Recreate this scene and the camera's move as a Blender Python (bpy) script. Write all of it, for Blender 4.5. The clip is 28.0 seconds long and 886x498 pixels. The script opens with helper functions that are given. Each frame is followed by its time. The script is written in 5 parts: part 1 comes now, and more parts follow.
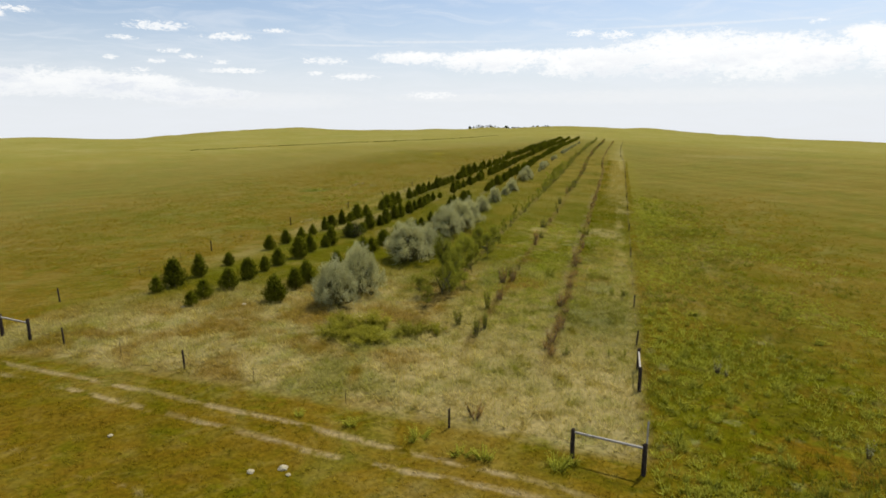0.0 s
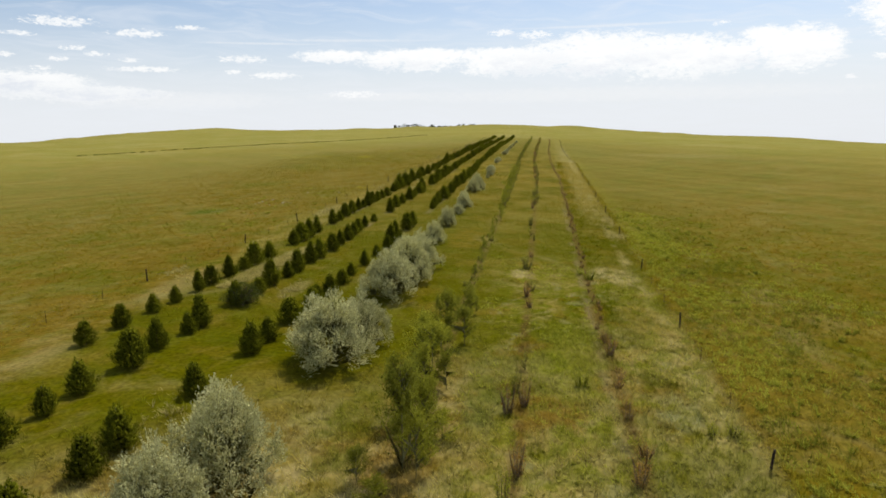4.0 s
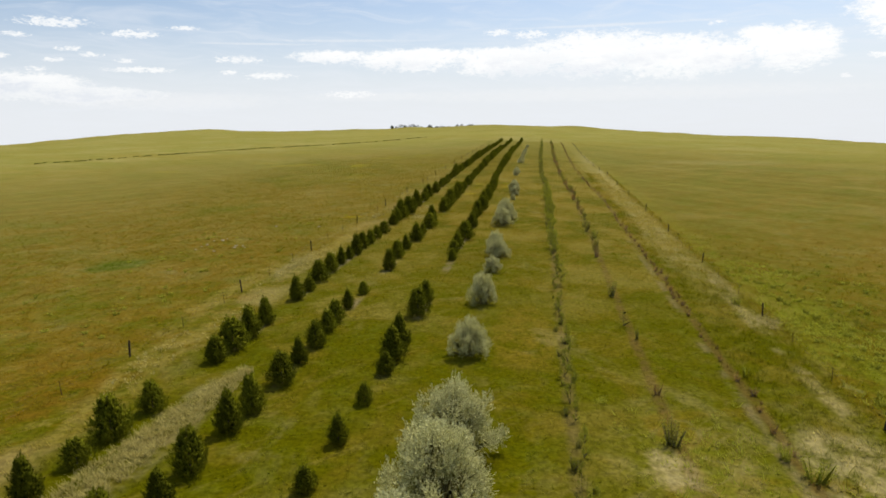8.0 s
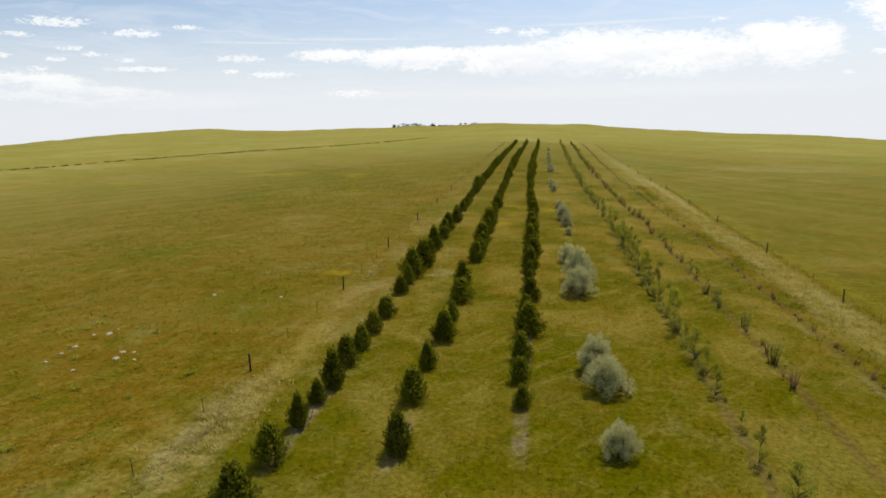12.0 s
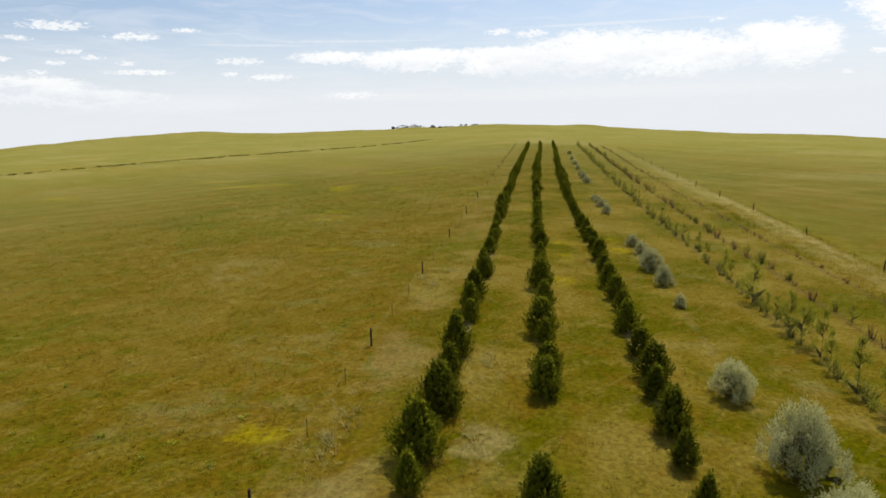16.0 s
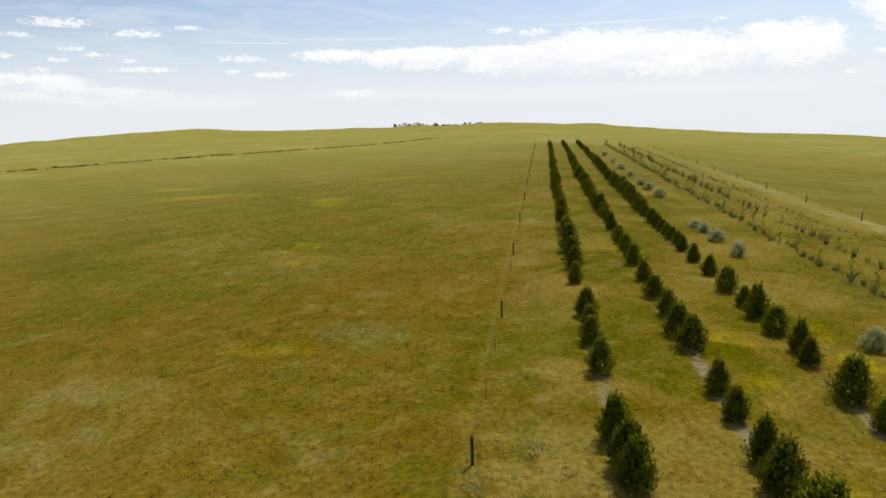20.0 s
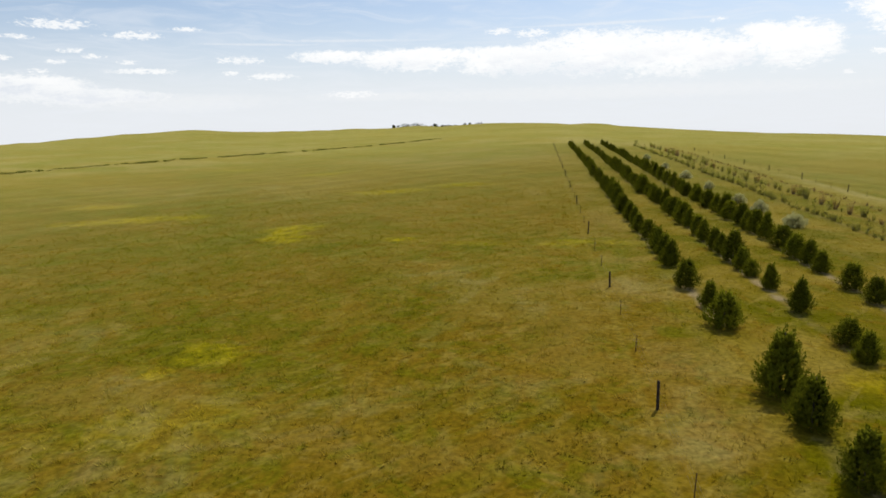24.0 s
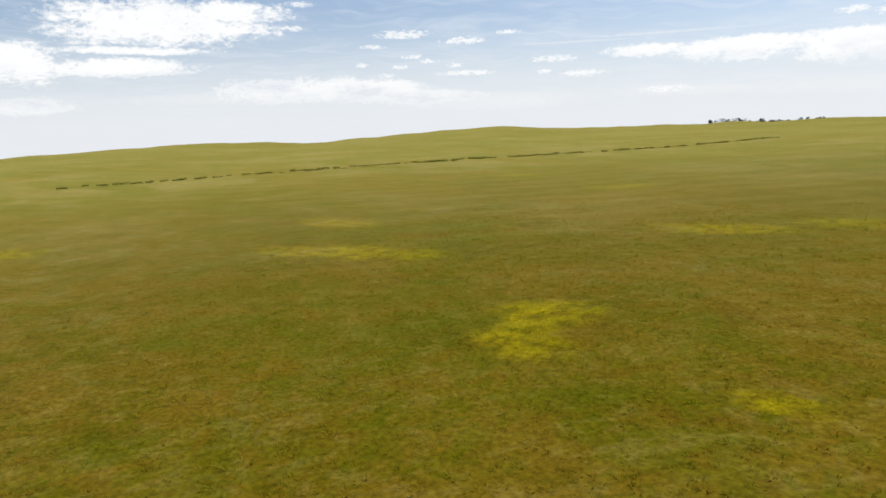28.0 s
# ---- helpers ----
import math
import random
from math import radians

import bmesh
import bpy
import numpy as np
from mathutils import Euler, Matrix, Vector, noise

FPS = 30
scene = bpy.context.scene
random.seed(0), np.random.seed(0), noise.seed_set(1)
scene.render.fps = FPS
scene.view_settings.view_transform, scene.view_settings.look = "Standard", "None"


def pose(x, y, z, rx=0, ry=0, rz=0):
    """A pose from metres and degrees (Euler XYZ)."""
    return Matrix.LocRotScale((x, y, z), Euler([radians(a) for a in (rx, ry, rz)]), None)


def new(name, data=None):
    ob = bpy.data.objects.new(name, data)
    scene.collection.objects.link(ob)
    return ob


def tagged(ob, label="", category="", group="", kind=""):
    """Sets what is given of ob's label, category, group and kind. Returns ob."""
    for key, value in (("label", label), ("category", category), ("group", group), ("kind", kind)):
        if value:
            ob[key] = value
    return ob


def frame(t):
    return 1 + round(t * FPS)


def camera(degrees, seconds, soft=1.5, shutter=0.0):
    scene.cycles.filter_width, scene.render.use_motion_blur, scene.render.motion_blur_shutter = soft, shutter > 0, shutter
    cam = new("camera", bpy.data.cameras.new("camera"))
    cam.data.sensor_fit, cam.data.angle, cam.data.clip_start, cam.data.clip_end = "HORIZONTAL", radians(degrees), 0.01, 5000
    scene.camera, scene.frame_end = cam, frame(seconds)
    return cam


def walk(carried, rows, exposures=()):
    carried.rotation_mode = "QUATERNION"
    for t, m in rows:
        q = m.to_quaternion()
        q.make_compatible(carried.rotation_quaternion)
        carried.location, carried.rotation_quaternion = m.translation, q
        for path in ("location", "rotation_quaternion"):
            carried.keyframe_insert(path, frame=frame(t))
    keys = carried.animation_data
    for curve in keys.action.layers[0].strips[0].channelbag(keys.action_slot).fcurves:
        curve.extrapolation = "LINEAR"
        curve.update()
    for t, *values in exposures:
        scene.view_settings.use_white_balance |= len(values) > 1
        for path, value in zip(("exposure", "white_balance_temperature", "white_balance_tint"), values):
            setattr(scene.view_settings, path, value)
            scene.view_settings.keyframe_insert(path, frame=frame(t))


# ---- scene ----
cam = camera(70.5, 28.0, 1.7)
METRES, EYE, TILT, LEAN, TURN = 196.8, 12.2, 0.0, 0.0, 15.6
ROWS = [
    (0.0, 0.0, 0.0, 0.0, -0.07, -11.97, 0.35),
    (0.5, -0.0019, 0.0137, -0.0006, -4.08, -11.95, 0.32),
    (1.0, -0.0034, 0.0275, -0.0013, -6.06, -11.95, 0.33),
    (1.5, -0.0042, 0.0416, -0.0017, -6.61, -11.96, 0.37),
    (2.0, -0.0047, 0.0562, -0.002, -6.73, -11.96, 0.43),
    (2.5, -0.0048, 0.072, -0.0023, -6.73, -11.98, 0.52),
    (3.0, -0.0048, 0.0887, -0.0024, -6.76, -12.02, 0.62),
    (3.5, -0.0046, 0.106, -0.002, -6.79, -12.1, 0.7),
    (5.5, -0.0042, 0.1755, -0.0004, -7.05, -12.14, 0.8),
    (6.0, -0.0034, 0.1946, 0.0001, -7.11, -12.15, 0.86),
    (6.5, -0.0025, 0.213, 0.0005, -7.1, -12.18, 0.89),
    (7.0, -0.002, 0.2311, 0.0009, -7.03, -12.16, 0.89),
    (7.5, -0.0011, 0.2487, 0.0012, -7.08, -12.13, 0.86),
    (8.0, 0.0001, 0.2663, 0.0014, -7.15, -12.13, 0.87),
    (8.5, 0.0011, 0.284, 0.0011, -7.23, -12.1, 0.92),
    (9.0, 0.0019, 0.3021, 0.0008, -7.21, -12.11, 0.96),
    (9.5, 0.0023, 0.3203, 0.0009, -6.83, -12.15, 0.99),
    (10.0, 0.0025, 0.3387, 0.0011, -6.8, -12.18, 0.99),
    (10.5, 0.0028, 0.3568, 0.0015, -6.88, -12.23, 1.04),
    (11.0, 0.0033, 0.3759, 0.0018, -6.9, -12.25, 1.04),
    (11.5, 0.0044, 0.395, 0.0023, -7.07, -12.27, 1.08),
    (12.0, 0.0051, 0.4141, 0.0025, -6.98, -12.28, 1.09),
    (12.5, 0.0061, 0.433, 0.0026, -6.9, -12.26, 1.12),
    (14.5, 0.01, 0.505, 0.0014, -6.89, -12.17, 1.22),
    (15.0, 0.0116, 0.5227, 0.0007, -6.98, -12.15, 1.28),
    (15.5, 0.0135, 0.5409, -0.0003, -7.0, -12.15, 1.33),
    (16.0, 0.0151, 0.5591, -0.0015, -7.04, -12.15, 1.39),
    (16.5, 0.0166, 0.5773, -0.0029, -6.79, -12.19, 1.44),
    (17.0, 0.0178, 0.5956, -0.0042, -6.89, -12.19, 1.43),
    (17.5, 0.0187, 0.6143, -0.0051, -6.74, -12.24, 1.45),
    (18.0, 0.0191, 0.6334, -0.006, -6.59, -12.27, 1.4),
    (18.5, 0.0192, 0.6523, -0.0064, -6.41, -12.3, 1.37),
    (19.0, 0.0191, 0.6711, -0.0065, -6.62, -12.32, 1.26),
    (19.5, 0.0194, 0.6895, -0.0068, -6.77, -12.34, 1.21),
    (20.0, 0.0205, 0.7077, -0.0074, -6.86, -12.28, 1.17),
    (20.5, 0.0218, 0.7257, -0.008, -6.94, -12.21, 1.17),
    (21.0, 0.0233, 0.7435, -0.0087, -6.65, -12.19, 1.2),
    (21.5, 0.0244, 0.7617, -0.0093, -6.64, -12.17, 1.21),
    (23.5, 0.0284, 0.8346, -0.0128, -6.82, -12.18, 1.27),
    (24.0, 0.0293, 0.8524, -0.0136, -6.99, -12.19, 1.28),
    (24.5, 0.0301, 0.8704, -0.0145, -6.38, -12.14, 1.23),
    (25.0, 0.0306, 0.8886, -0.015, -3.27, -12.12, 1.32),
    (25.5, 0.0305, 0.907, -0.0155, 1.72, -12.01, 1.46),
    (26.0, 0.03, 0.9256, -0.0153, 5.72, -12.03, 1.56),
    (26.5, 0.029, 0.9442, -0.0152, 9.14, -11.96, 1.66),
    (27.0, 0.0278, 0.9619, -0.0151, 12.91, -12.0, 1.79),
    (27.5, 0.0259, 0.9799, -0.0149, 16.62, -11.92, 1.89),
    (28.0, 0.0232, 0.9978, -0.0151, 19.99, -11.8, 1.91),
]
walk(cam, [(t, pose(0, 0, EYE, TILT, LEAN, TURN) @ pose(METRES * x, METRES * y, METRES * z, 90 + pitch, roll, yaw)) for t, x, y, z, yaw, pitch, roll in ROWS])

# ---- world, sun, exposure ----
SUN_EL, SUN_AZ = 60.0, -25.0            # degrees; azimuth from +y, positive to the left
scene.view_settings.exposure = 0.0


class Net:
    """Short hand for shader nodes; sockets or numbers go in, sockets come out."""

    def __init__(self, tree):
        self.t = tree

    def put(self, sock, v):
        if isinstance(v, bpy.types.NodeSocket):
            self.t.links.new(v, sock)
        elif v is not None:
            sock.default_value = v

    def math(self, op, a, b=None, c=None, clamp=False):
        n = self.t.nodes.new("ShaderNodeMath")
        n.operation, n.use_clamp = op, clamp
        for i, v in enumerate((a, b, c)):
            self.put(n.inputs[i], v)
        return n.outputs[0]

    def add(self, a, b): return self.math("ADD", a, b)
    def sub(self, a, b): return self.math("SUBTRACT", a, b)
    def mul(self, a, b): return self.math("MULTIPLY", a, b)
    def top(self, a, b): return self.math("MAXIMUM", a, b)

    def step(self, v, lo, hi, a=0.0, b=1.0):
        n = self.t.nodes.new("ShaderNodeMapRange")
        n.interpolation_type = "SMOOTHSTEP"
        for i, q in enumerate((v, lo, hi, a, b)):
            self.put(n.inputs[i], q)
        return n.outputs[0]

    def band(self, v, lo, hi, soft):
        return self.mul(self.step(v, lo - soft, lo + soft), self.step(v, hi - soft, hi + soft, 1.0, 0.0))

    def xyz(self, v):
        n = self.t.nodes.new("ShaderNodeSeparateXYZ")
        self.put(n.inputs[0], v)
        return n.outputs

    def vec(self, x, y, z):
        n = self.t.nodes.new("ShaderNodeCombineXYZ")
        for i, v in enumerate((x, y, z)):
            self.put(n.inputs[i], v)
        return n.outputs[0]

    def noise(self, where, scale, detail=3.0, rough=0.55, warp=0.0):
        n = self.t.nodes.new("ShaderNodeTexNoise")
        self.put(n.inputs["Vector"], where)
        n.inputs["Scale"].default_value, n.inputs["Detail"].default_value = scale, detail
        n.inputs["Roughness"].default_value, n.inputs["Distortion"].default_value = rough, warp
        return n.outputs["Fac"]

    def mix(self, f, a, b, kind="MIX"):
        n = self.t.nodes.new("ShaderNodeMix")
        n.data_type, n.blend_type = "RGBA", kind
        self.put(n.inputs[0], f)
        for i, v in ((6, a), (7, b)):
            self.put(n.inputs[i], v if isinstance(v, bpy.types.NodeSocket) else (*v, 1.0))
        return n.outputs[2]

    def node(self, kind, **inputs):
        n = self.t.nodes.new(kind)
        for k, v in inputs.items():
            self.put(n.inputs[k.replace("_", " ")], v)
        return n


def build_world():
    world = bpy.data.worlds.new("sky")
    world.use_nodes = True
    scene.world = world
    t = world.node_tree
    t.nodes.clear()
    k = Net(t)
    co = t.nodes.new("ShaderNodeTexCoord").outputs["Generated"]
    x, y, z = k.xyz(co)
    sky = t.nodes.new("ShaderNodeTexSky")
    sky.sky_type, sky.sun_disc = "NISHITA", False
    sky.sun_elevation, sky.sun_rotation = radians(SUN_EL), radians(-SUN_AZ)
    sky.air_density, sky.dust_density, sky.ozone_density = 1.0, 1.6, 1.5
    k.put(sky.inputs[0], k.vec(x, y, k.top(k.add(z, 0.05), 0.012)))
    blue = k.mix(1.0, sky.outputs[0], (SKY, SKY, SKY), "MULTIPLY")
    az = k.mul(k.math("ARCTAN2", k.mul(x, -1.0), y), 57.2958)
    el = k.mul(k.math("ARCSINE", z), 57.2958)
    bend = k.mul(k.sub(k.noise(k.vec(k.mul(az, 0.10), k.mul(el, 0.25), 2.0), 1.6, 2.0), 0.5), 1.6)
    el2 = k.add(el, bend)
    lump = k.noise(k.vec(k.mul(az, 0.22), k.mul(el, 0.55), 0.0), 1.5, 7.0, 0.62, 0.3)
    frill = k.noise(k.vec(k.mul(az, 0.75), k.mul(el, 1.5), 6.0), 1.8, 7.0, 0.70, 0.5)
    crumb = k.noise(k.vec(k.mul(az, 1.5), k.mul(el, 3.6), 4.0), 1.5, 6.0, 0.72, 0.6)
    wisp = k.noise(k.vec(k.mul(az, 0.07), k.mul(k.sub(el2, k.mul(az, 0.03)), 0.55), 3.0), 2.0, 7.0, 0.62, 0.9)
    # cloud banks and puffs: azimuth, elevation, half width, height above and below, in degrees
    BANKS = ((17.9, 5.0, 3.6, 0.5, 0.6), (10.6, 5.0, 6.5, 0.6, 1.3), (2.6, 4.9, 6.4, 0.8, 1.7), (-5.0, 5.3, 6.0, 1.4, 2.3), (-10.5, 4.9, 5.4, 1.3, 2.4), (-14.8, 4.6, 3.0, 0.7, 1.7), (-19.6, 4.8, 3.3, 1.6, 2.0), (-17.6, 5.7, 2.2, 0.8, 1.2),
             (-21.6, 4.9, 1.6, 1.2, 1.5), (-28, 7.4, 5.0, 2.4, 2.4), (40.7, 2.7, 4.2, 0.75, 1.2), (47.0, 2.8, 8.0, 1.0, 1.2), (37.0, 2.0, 5.0, 0.5, 0.8), (58.7, 8.0, 8.4, 1.9, 1.7), (53.5, 9.0, 5.2, 0.9, 1.0), (68.6, 5.3, 3.2, 1.3, 1.9),
             (62.4, 4.7, 6.0, 0.8, 0.7), (60.6, 6.0, 6.0, 0.35, 0.3), (68.4, 1.8, 3.6, 0.7, 0.6), (-40, 5.5, 9, 1.6, 2.0), (90, 6.0, 14, 1.8, 2.0), (-75, 6.0, 16, 2.0, 2.0))
    PUFFS = ((38.9, 7.1, 2.6, 0.55, 0.35), (33.6, 6.5, 2.3, 0.42, 0.3), (38.2, 5.3, 1.0, 0.22, 0.2), (36.7, 4.9, 0.9, 0.24, 0.2), (41.6, 6.2, 1.2, 0.2, 0.2), (39.2, 4.5, 0.8, 0.2, 0.2), (40.4, 3.8, 0.8, 0.2, 0.2), (42.5, 4.7, 0.6, 0.2, 0.2),
             (34.4, 4.5, 0.9, 0.2, 0.2), (25.7, 4.7, 2.2, 0.36, 0.3), (29.8, 7.1, 1.3, 0.2, 0.2), (3.5, 6.8, 1.3, 0.32, 0.25), (0.7, 6.6, 1.6, 0.4, 0.4), (-14.2, 6.8, 0.8, 0.2, 0.2), (-23.3, 2.4, 0.6, 0.2, 0.2), (33.3, 3.8, 3.2, 0.28, 0.22),
             (26.6, 3.7, 0.9, 0.2, 0.2), (23.2, 3.4, 2.3, 0.36, 0.36), (16.6, 1.8, 2.4, 0.36, 0.3), (-25.4, 3.8, 1.0, 0.26, 0.26), (48.3, 7.8, 1.5, 0.25, 0.25), (47.5, 9.7, 1.4, 0.25, 0.25))
    # long faint sheets low over the hills
    SHEETS = ((31, 1.5, 9.0, 0.6, 0.9), (-6, 1.5, 20.0, 0.7, 0.6), (14, 1.6, 7.0, 0.4, 0.4), (55, 2.2, 8.0, 0.5, 0.5), (-6, 7.1, 9.0, 0.12, 0.12), (17, 6.3, 6.0, 0.12, 0.12), (24, 6.0, 5.0, 0.10, 0.10))

    def heap(rows):
        """How deep a direction lies in the nearest of the clouds: one at its middle, nought at its rim."""
        f = None
        for a0, e0, wa, up, down in rows:
            da, de = k.mul(k.sub(az, a0), 1.0 / wa), k.sub(el, e0)
            de = k.top(k.mul(de, 1.0 / up), k.mul(de, -1.0 / down))
            g = k.sub(1.0, k.add(k.mul(da, da), k.mul(de, de)))
            f = g if f is None else k.top(f, g)
        return f

    bank = k.top(heap(BANKS), k.step(el, 10.5, 30.0, -2.5, -0.35))
    ruffle = k.add(k.mul(k.sub(lump, 0.5), 2.4), k.add(k.mul(k.sub(frill, 0.5), 2.8), k.mul(k.sub(crumb, 0.5), 1.3)))
    deep = k.add(bank, ruffle)
    body = k.mul(k.step(deep, -0.35, 0.75), k.step(el, 1.6, 4.4, 0.62, 1.0))
    flock = k.mul(k.step(k.add(heap(PUFFS), k.add(k.mul(k.sub(crumb, 0.52), 5.0), k.mul(k.sub(frill, 0.5), 3.0))), -0.1, 1.1), 0.85)
    sheet = k.mul(k.step(k.add(heap(SHEETS), k.mul(k.sub(frill, 0.5), 2.4)), -0.5, 1.3), 0.38)
    body = k.top(body, flock)
    thin = k.mul(k.step(wisp, 0.40, 0.74), 0.34)
    haze = k.step(el, -0.5, 10.0, 0.95, 0.06)
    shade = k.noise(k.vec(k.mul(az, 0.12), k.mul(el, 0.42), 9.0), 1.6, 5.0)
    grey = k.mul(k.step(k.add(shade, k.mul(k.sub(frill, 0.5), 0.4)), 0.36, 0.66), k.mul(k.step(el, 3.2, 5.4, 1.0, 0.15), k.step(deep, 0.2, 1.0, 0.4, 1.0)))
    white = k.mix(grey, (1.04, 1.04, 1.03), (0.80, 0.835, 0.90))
    c = k.mix(haze, blue, (0.83, 0.86, 0.905))
    c = k.mix(thin, c, (0.85, 0.885, 0.94))
    c = k.mix(sheet, c, (0.93, 0.935, 0.94))
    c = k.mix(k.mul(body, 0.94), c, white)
    bg = k.node("ShaderNodeBackground", Color=c, Strength=1.0)
    out = t.nodes.new("ShaderNodeOutputWorld")
    t.links.new(bg.outputs[0], out.inputs[0])


SKY = 0.13
build_world()
sun = new("sun", bpy.data.lights.new("sun", "SUN"))
sun.data.energy, sun.data.angle, sun.data.color = 3.78, radians(0.8), (1.0, 0.94, 0.80)
sun.matrix_world = pose(0, 0, 60, 90 - SUN_EL, 0, 180 + SUN_AZ)

# ---- the lie of the land ----
SKYLINE = ((-180, 2.2), (-100, 2.6), (-60, 2.9), (-35, 2.85), (-26, 2.7), (-22, 2.45), (-16, 2.2), (-10, 1.85), (-7, 1.68), (-4.5, 1.4),
           (0, 1.18), (4.5, 1.10), (13, 1.28), (20, 1.33), (24, 1.36), (29, 1.05), (31, 1.02), (37, 1.32), (40, 1.6), (45, 1.95),
           (50, 1.6), (55, 1.6), (64, 1.9), (70, 2.75), (90, 2.4), (180, 2.2))


def height(x, y):
    """The ground's height: a low swell under the tree rows, falling gently away on all sides to the far hills."""
    x, y = np.asarray(x, float), np.asarray(y, float)
    u = x + 30.2
    near = -0.23 - np.where(u > 0, 2.56 * (1 - np.exp(-(u / 34.9) ** 2)), 2.09 * (1 - np.exp(-(u / 52.3) ** 2)))
    dx, dy = x + 17.4, y - 93.0
    r = np.hypot(dx, dy) + 1e-6
    slope = np.tan(np.radians(np.interp(np.degrees(np.arctan2(-dx, dy)), [a for a, _ in SKYLINE], [b for _, b in SKYLINE])))
    z = 11.6 - ((11.6 - near) ** 4 + (r * slope) ** 4) ** 0.25
    roll = np.sin(x / 61 + 1.3 * np.sin(y / 83)) * np.sin(y / 97 + 0.7) + 0.5 * np.sin(x / 23 + y / 41)
    z = z + roll * np.clip((r - 240) / 900, 0, 1) * 3.0
    return z + 0.04 * np.sin(x / 1.7 + 0.8 * np.sin(y / 2.3)) * np.sin(y / 1.9) + 0.05 * np.sin(x / 5.3 + y / 7.1)


def gz(x, y): return float(height(x, y))


# ---- materials ----
# the seven planted rows: line, drift at the near end, drift further on
ROW_LINES = ((-30.85, -1.2, -0.5), (-26.4, -1.2, -0.75), (-21.6, -1.1, -1.0), (-17.7, -0.4, -0.8), (-12.4, 0.1, -0.8), (-8.1, 0.0, -1.0), (-3.5, 0.2, -1.2))
FENCE_R, FENCE_L, ROW_END = 1.6, -35.6, 355.0


def ease(y, a, b):
    q = min(max((y - a) / (b - a), 0.0), 1.0)
    return q * q * (3 - 2 * q)


def row_x(i, y):
    x, near, on = ROW_LINES[i]
    return x + near * (1 - ease(y, 40, 80)) + on * ease(y, 145, 205) * (1 - ease(y, 240, 330))


def left_x(y): return FENCE_L - 1.4 * (1 - ease(y, 55, 95)) * ease(y, 26, 34)


def right_x(y): return FENCE_R - 1.2 * ease(y, 170, 240) * (1 - ease(y, 260, 340))


# patches of yellow bloom: x, y, half width, half length, strength
BLOOM = ((-54.2, 187, 1.8, 1.1, 0.5), (-52.4, 181.2, 2.4, 1.5, 0.2), (-46.4, 162.3, 2.2, 0.8, 0.2), (-50.6, 212.6, 1.3, 0.9, 0.9), (-62.6, 218.6, 2.2, 2.2, 0.75), (-61.4, 214.6, 2.4, 1.6, 0.7), (-85.2, 228.2, 3.6, 2.2, 0.9),
         (-79.4, 229.4, 2.2, 1.6, 0.6), (-90.5, 226, 3, 2.0, 0.5), (-60, 247.6, 5, 2.2, 0.6), (-50.3, 252.5, 4, 2, 0.5), (-81.4, 281.7, 4, 3, 0.6), (-108, 299, 5, 3, 0.5), (-98.9, 240.1, 4.5, 2.4, 0.5), (-116.6, 213.8, 3, 2, 0.5),
         (-44.5, 210.6, 2.4, 0.9, 0.25), (-37.2, 210.9, 1.4, 0.8, 0.4), (-33.6, 210.8, 1.4, 0.8, 0.3), (-19.4, 163.8, 0.8, 1.0, 1.0), (-24.2, 166, 1.1, 0.9, 0.5), (-24.8, 152.6, 0.8, 1.2, 0.5), (-24.6, 160, 0.9, 1.2, 0.4),
         (-37.8, 128.2, 1.0, 0.8, 0.6), (-27.6, 185, 0.9, 1.6, 0.4), (-20.0, 167.5, 0.6, 1.2, 0.5))


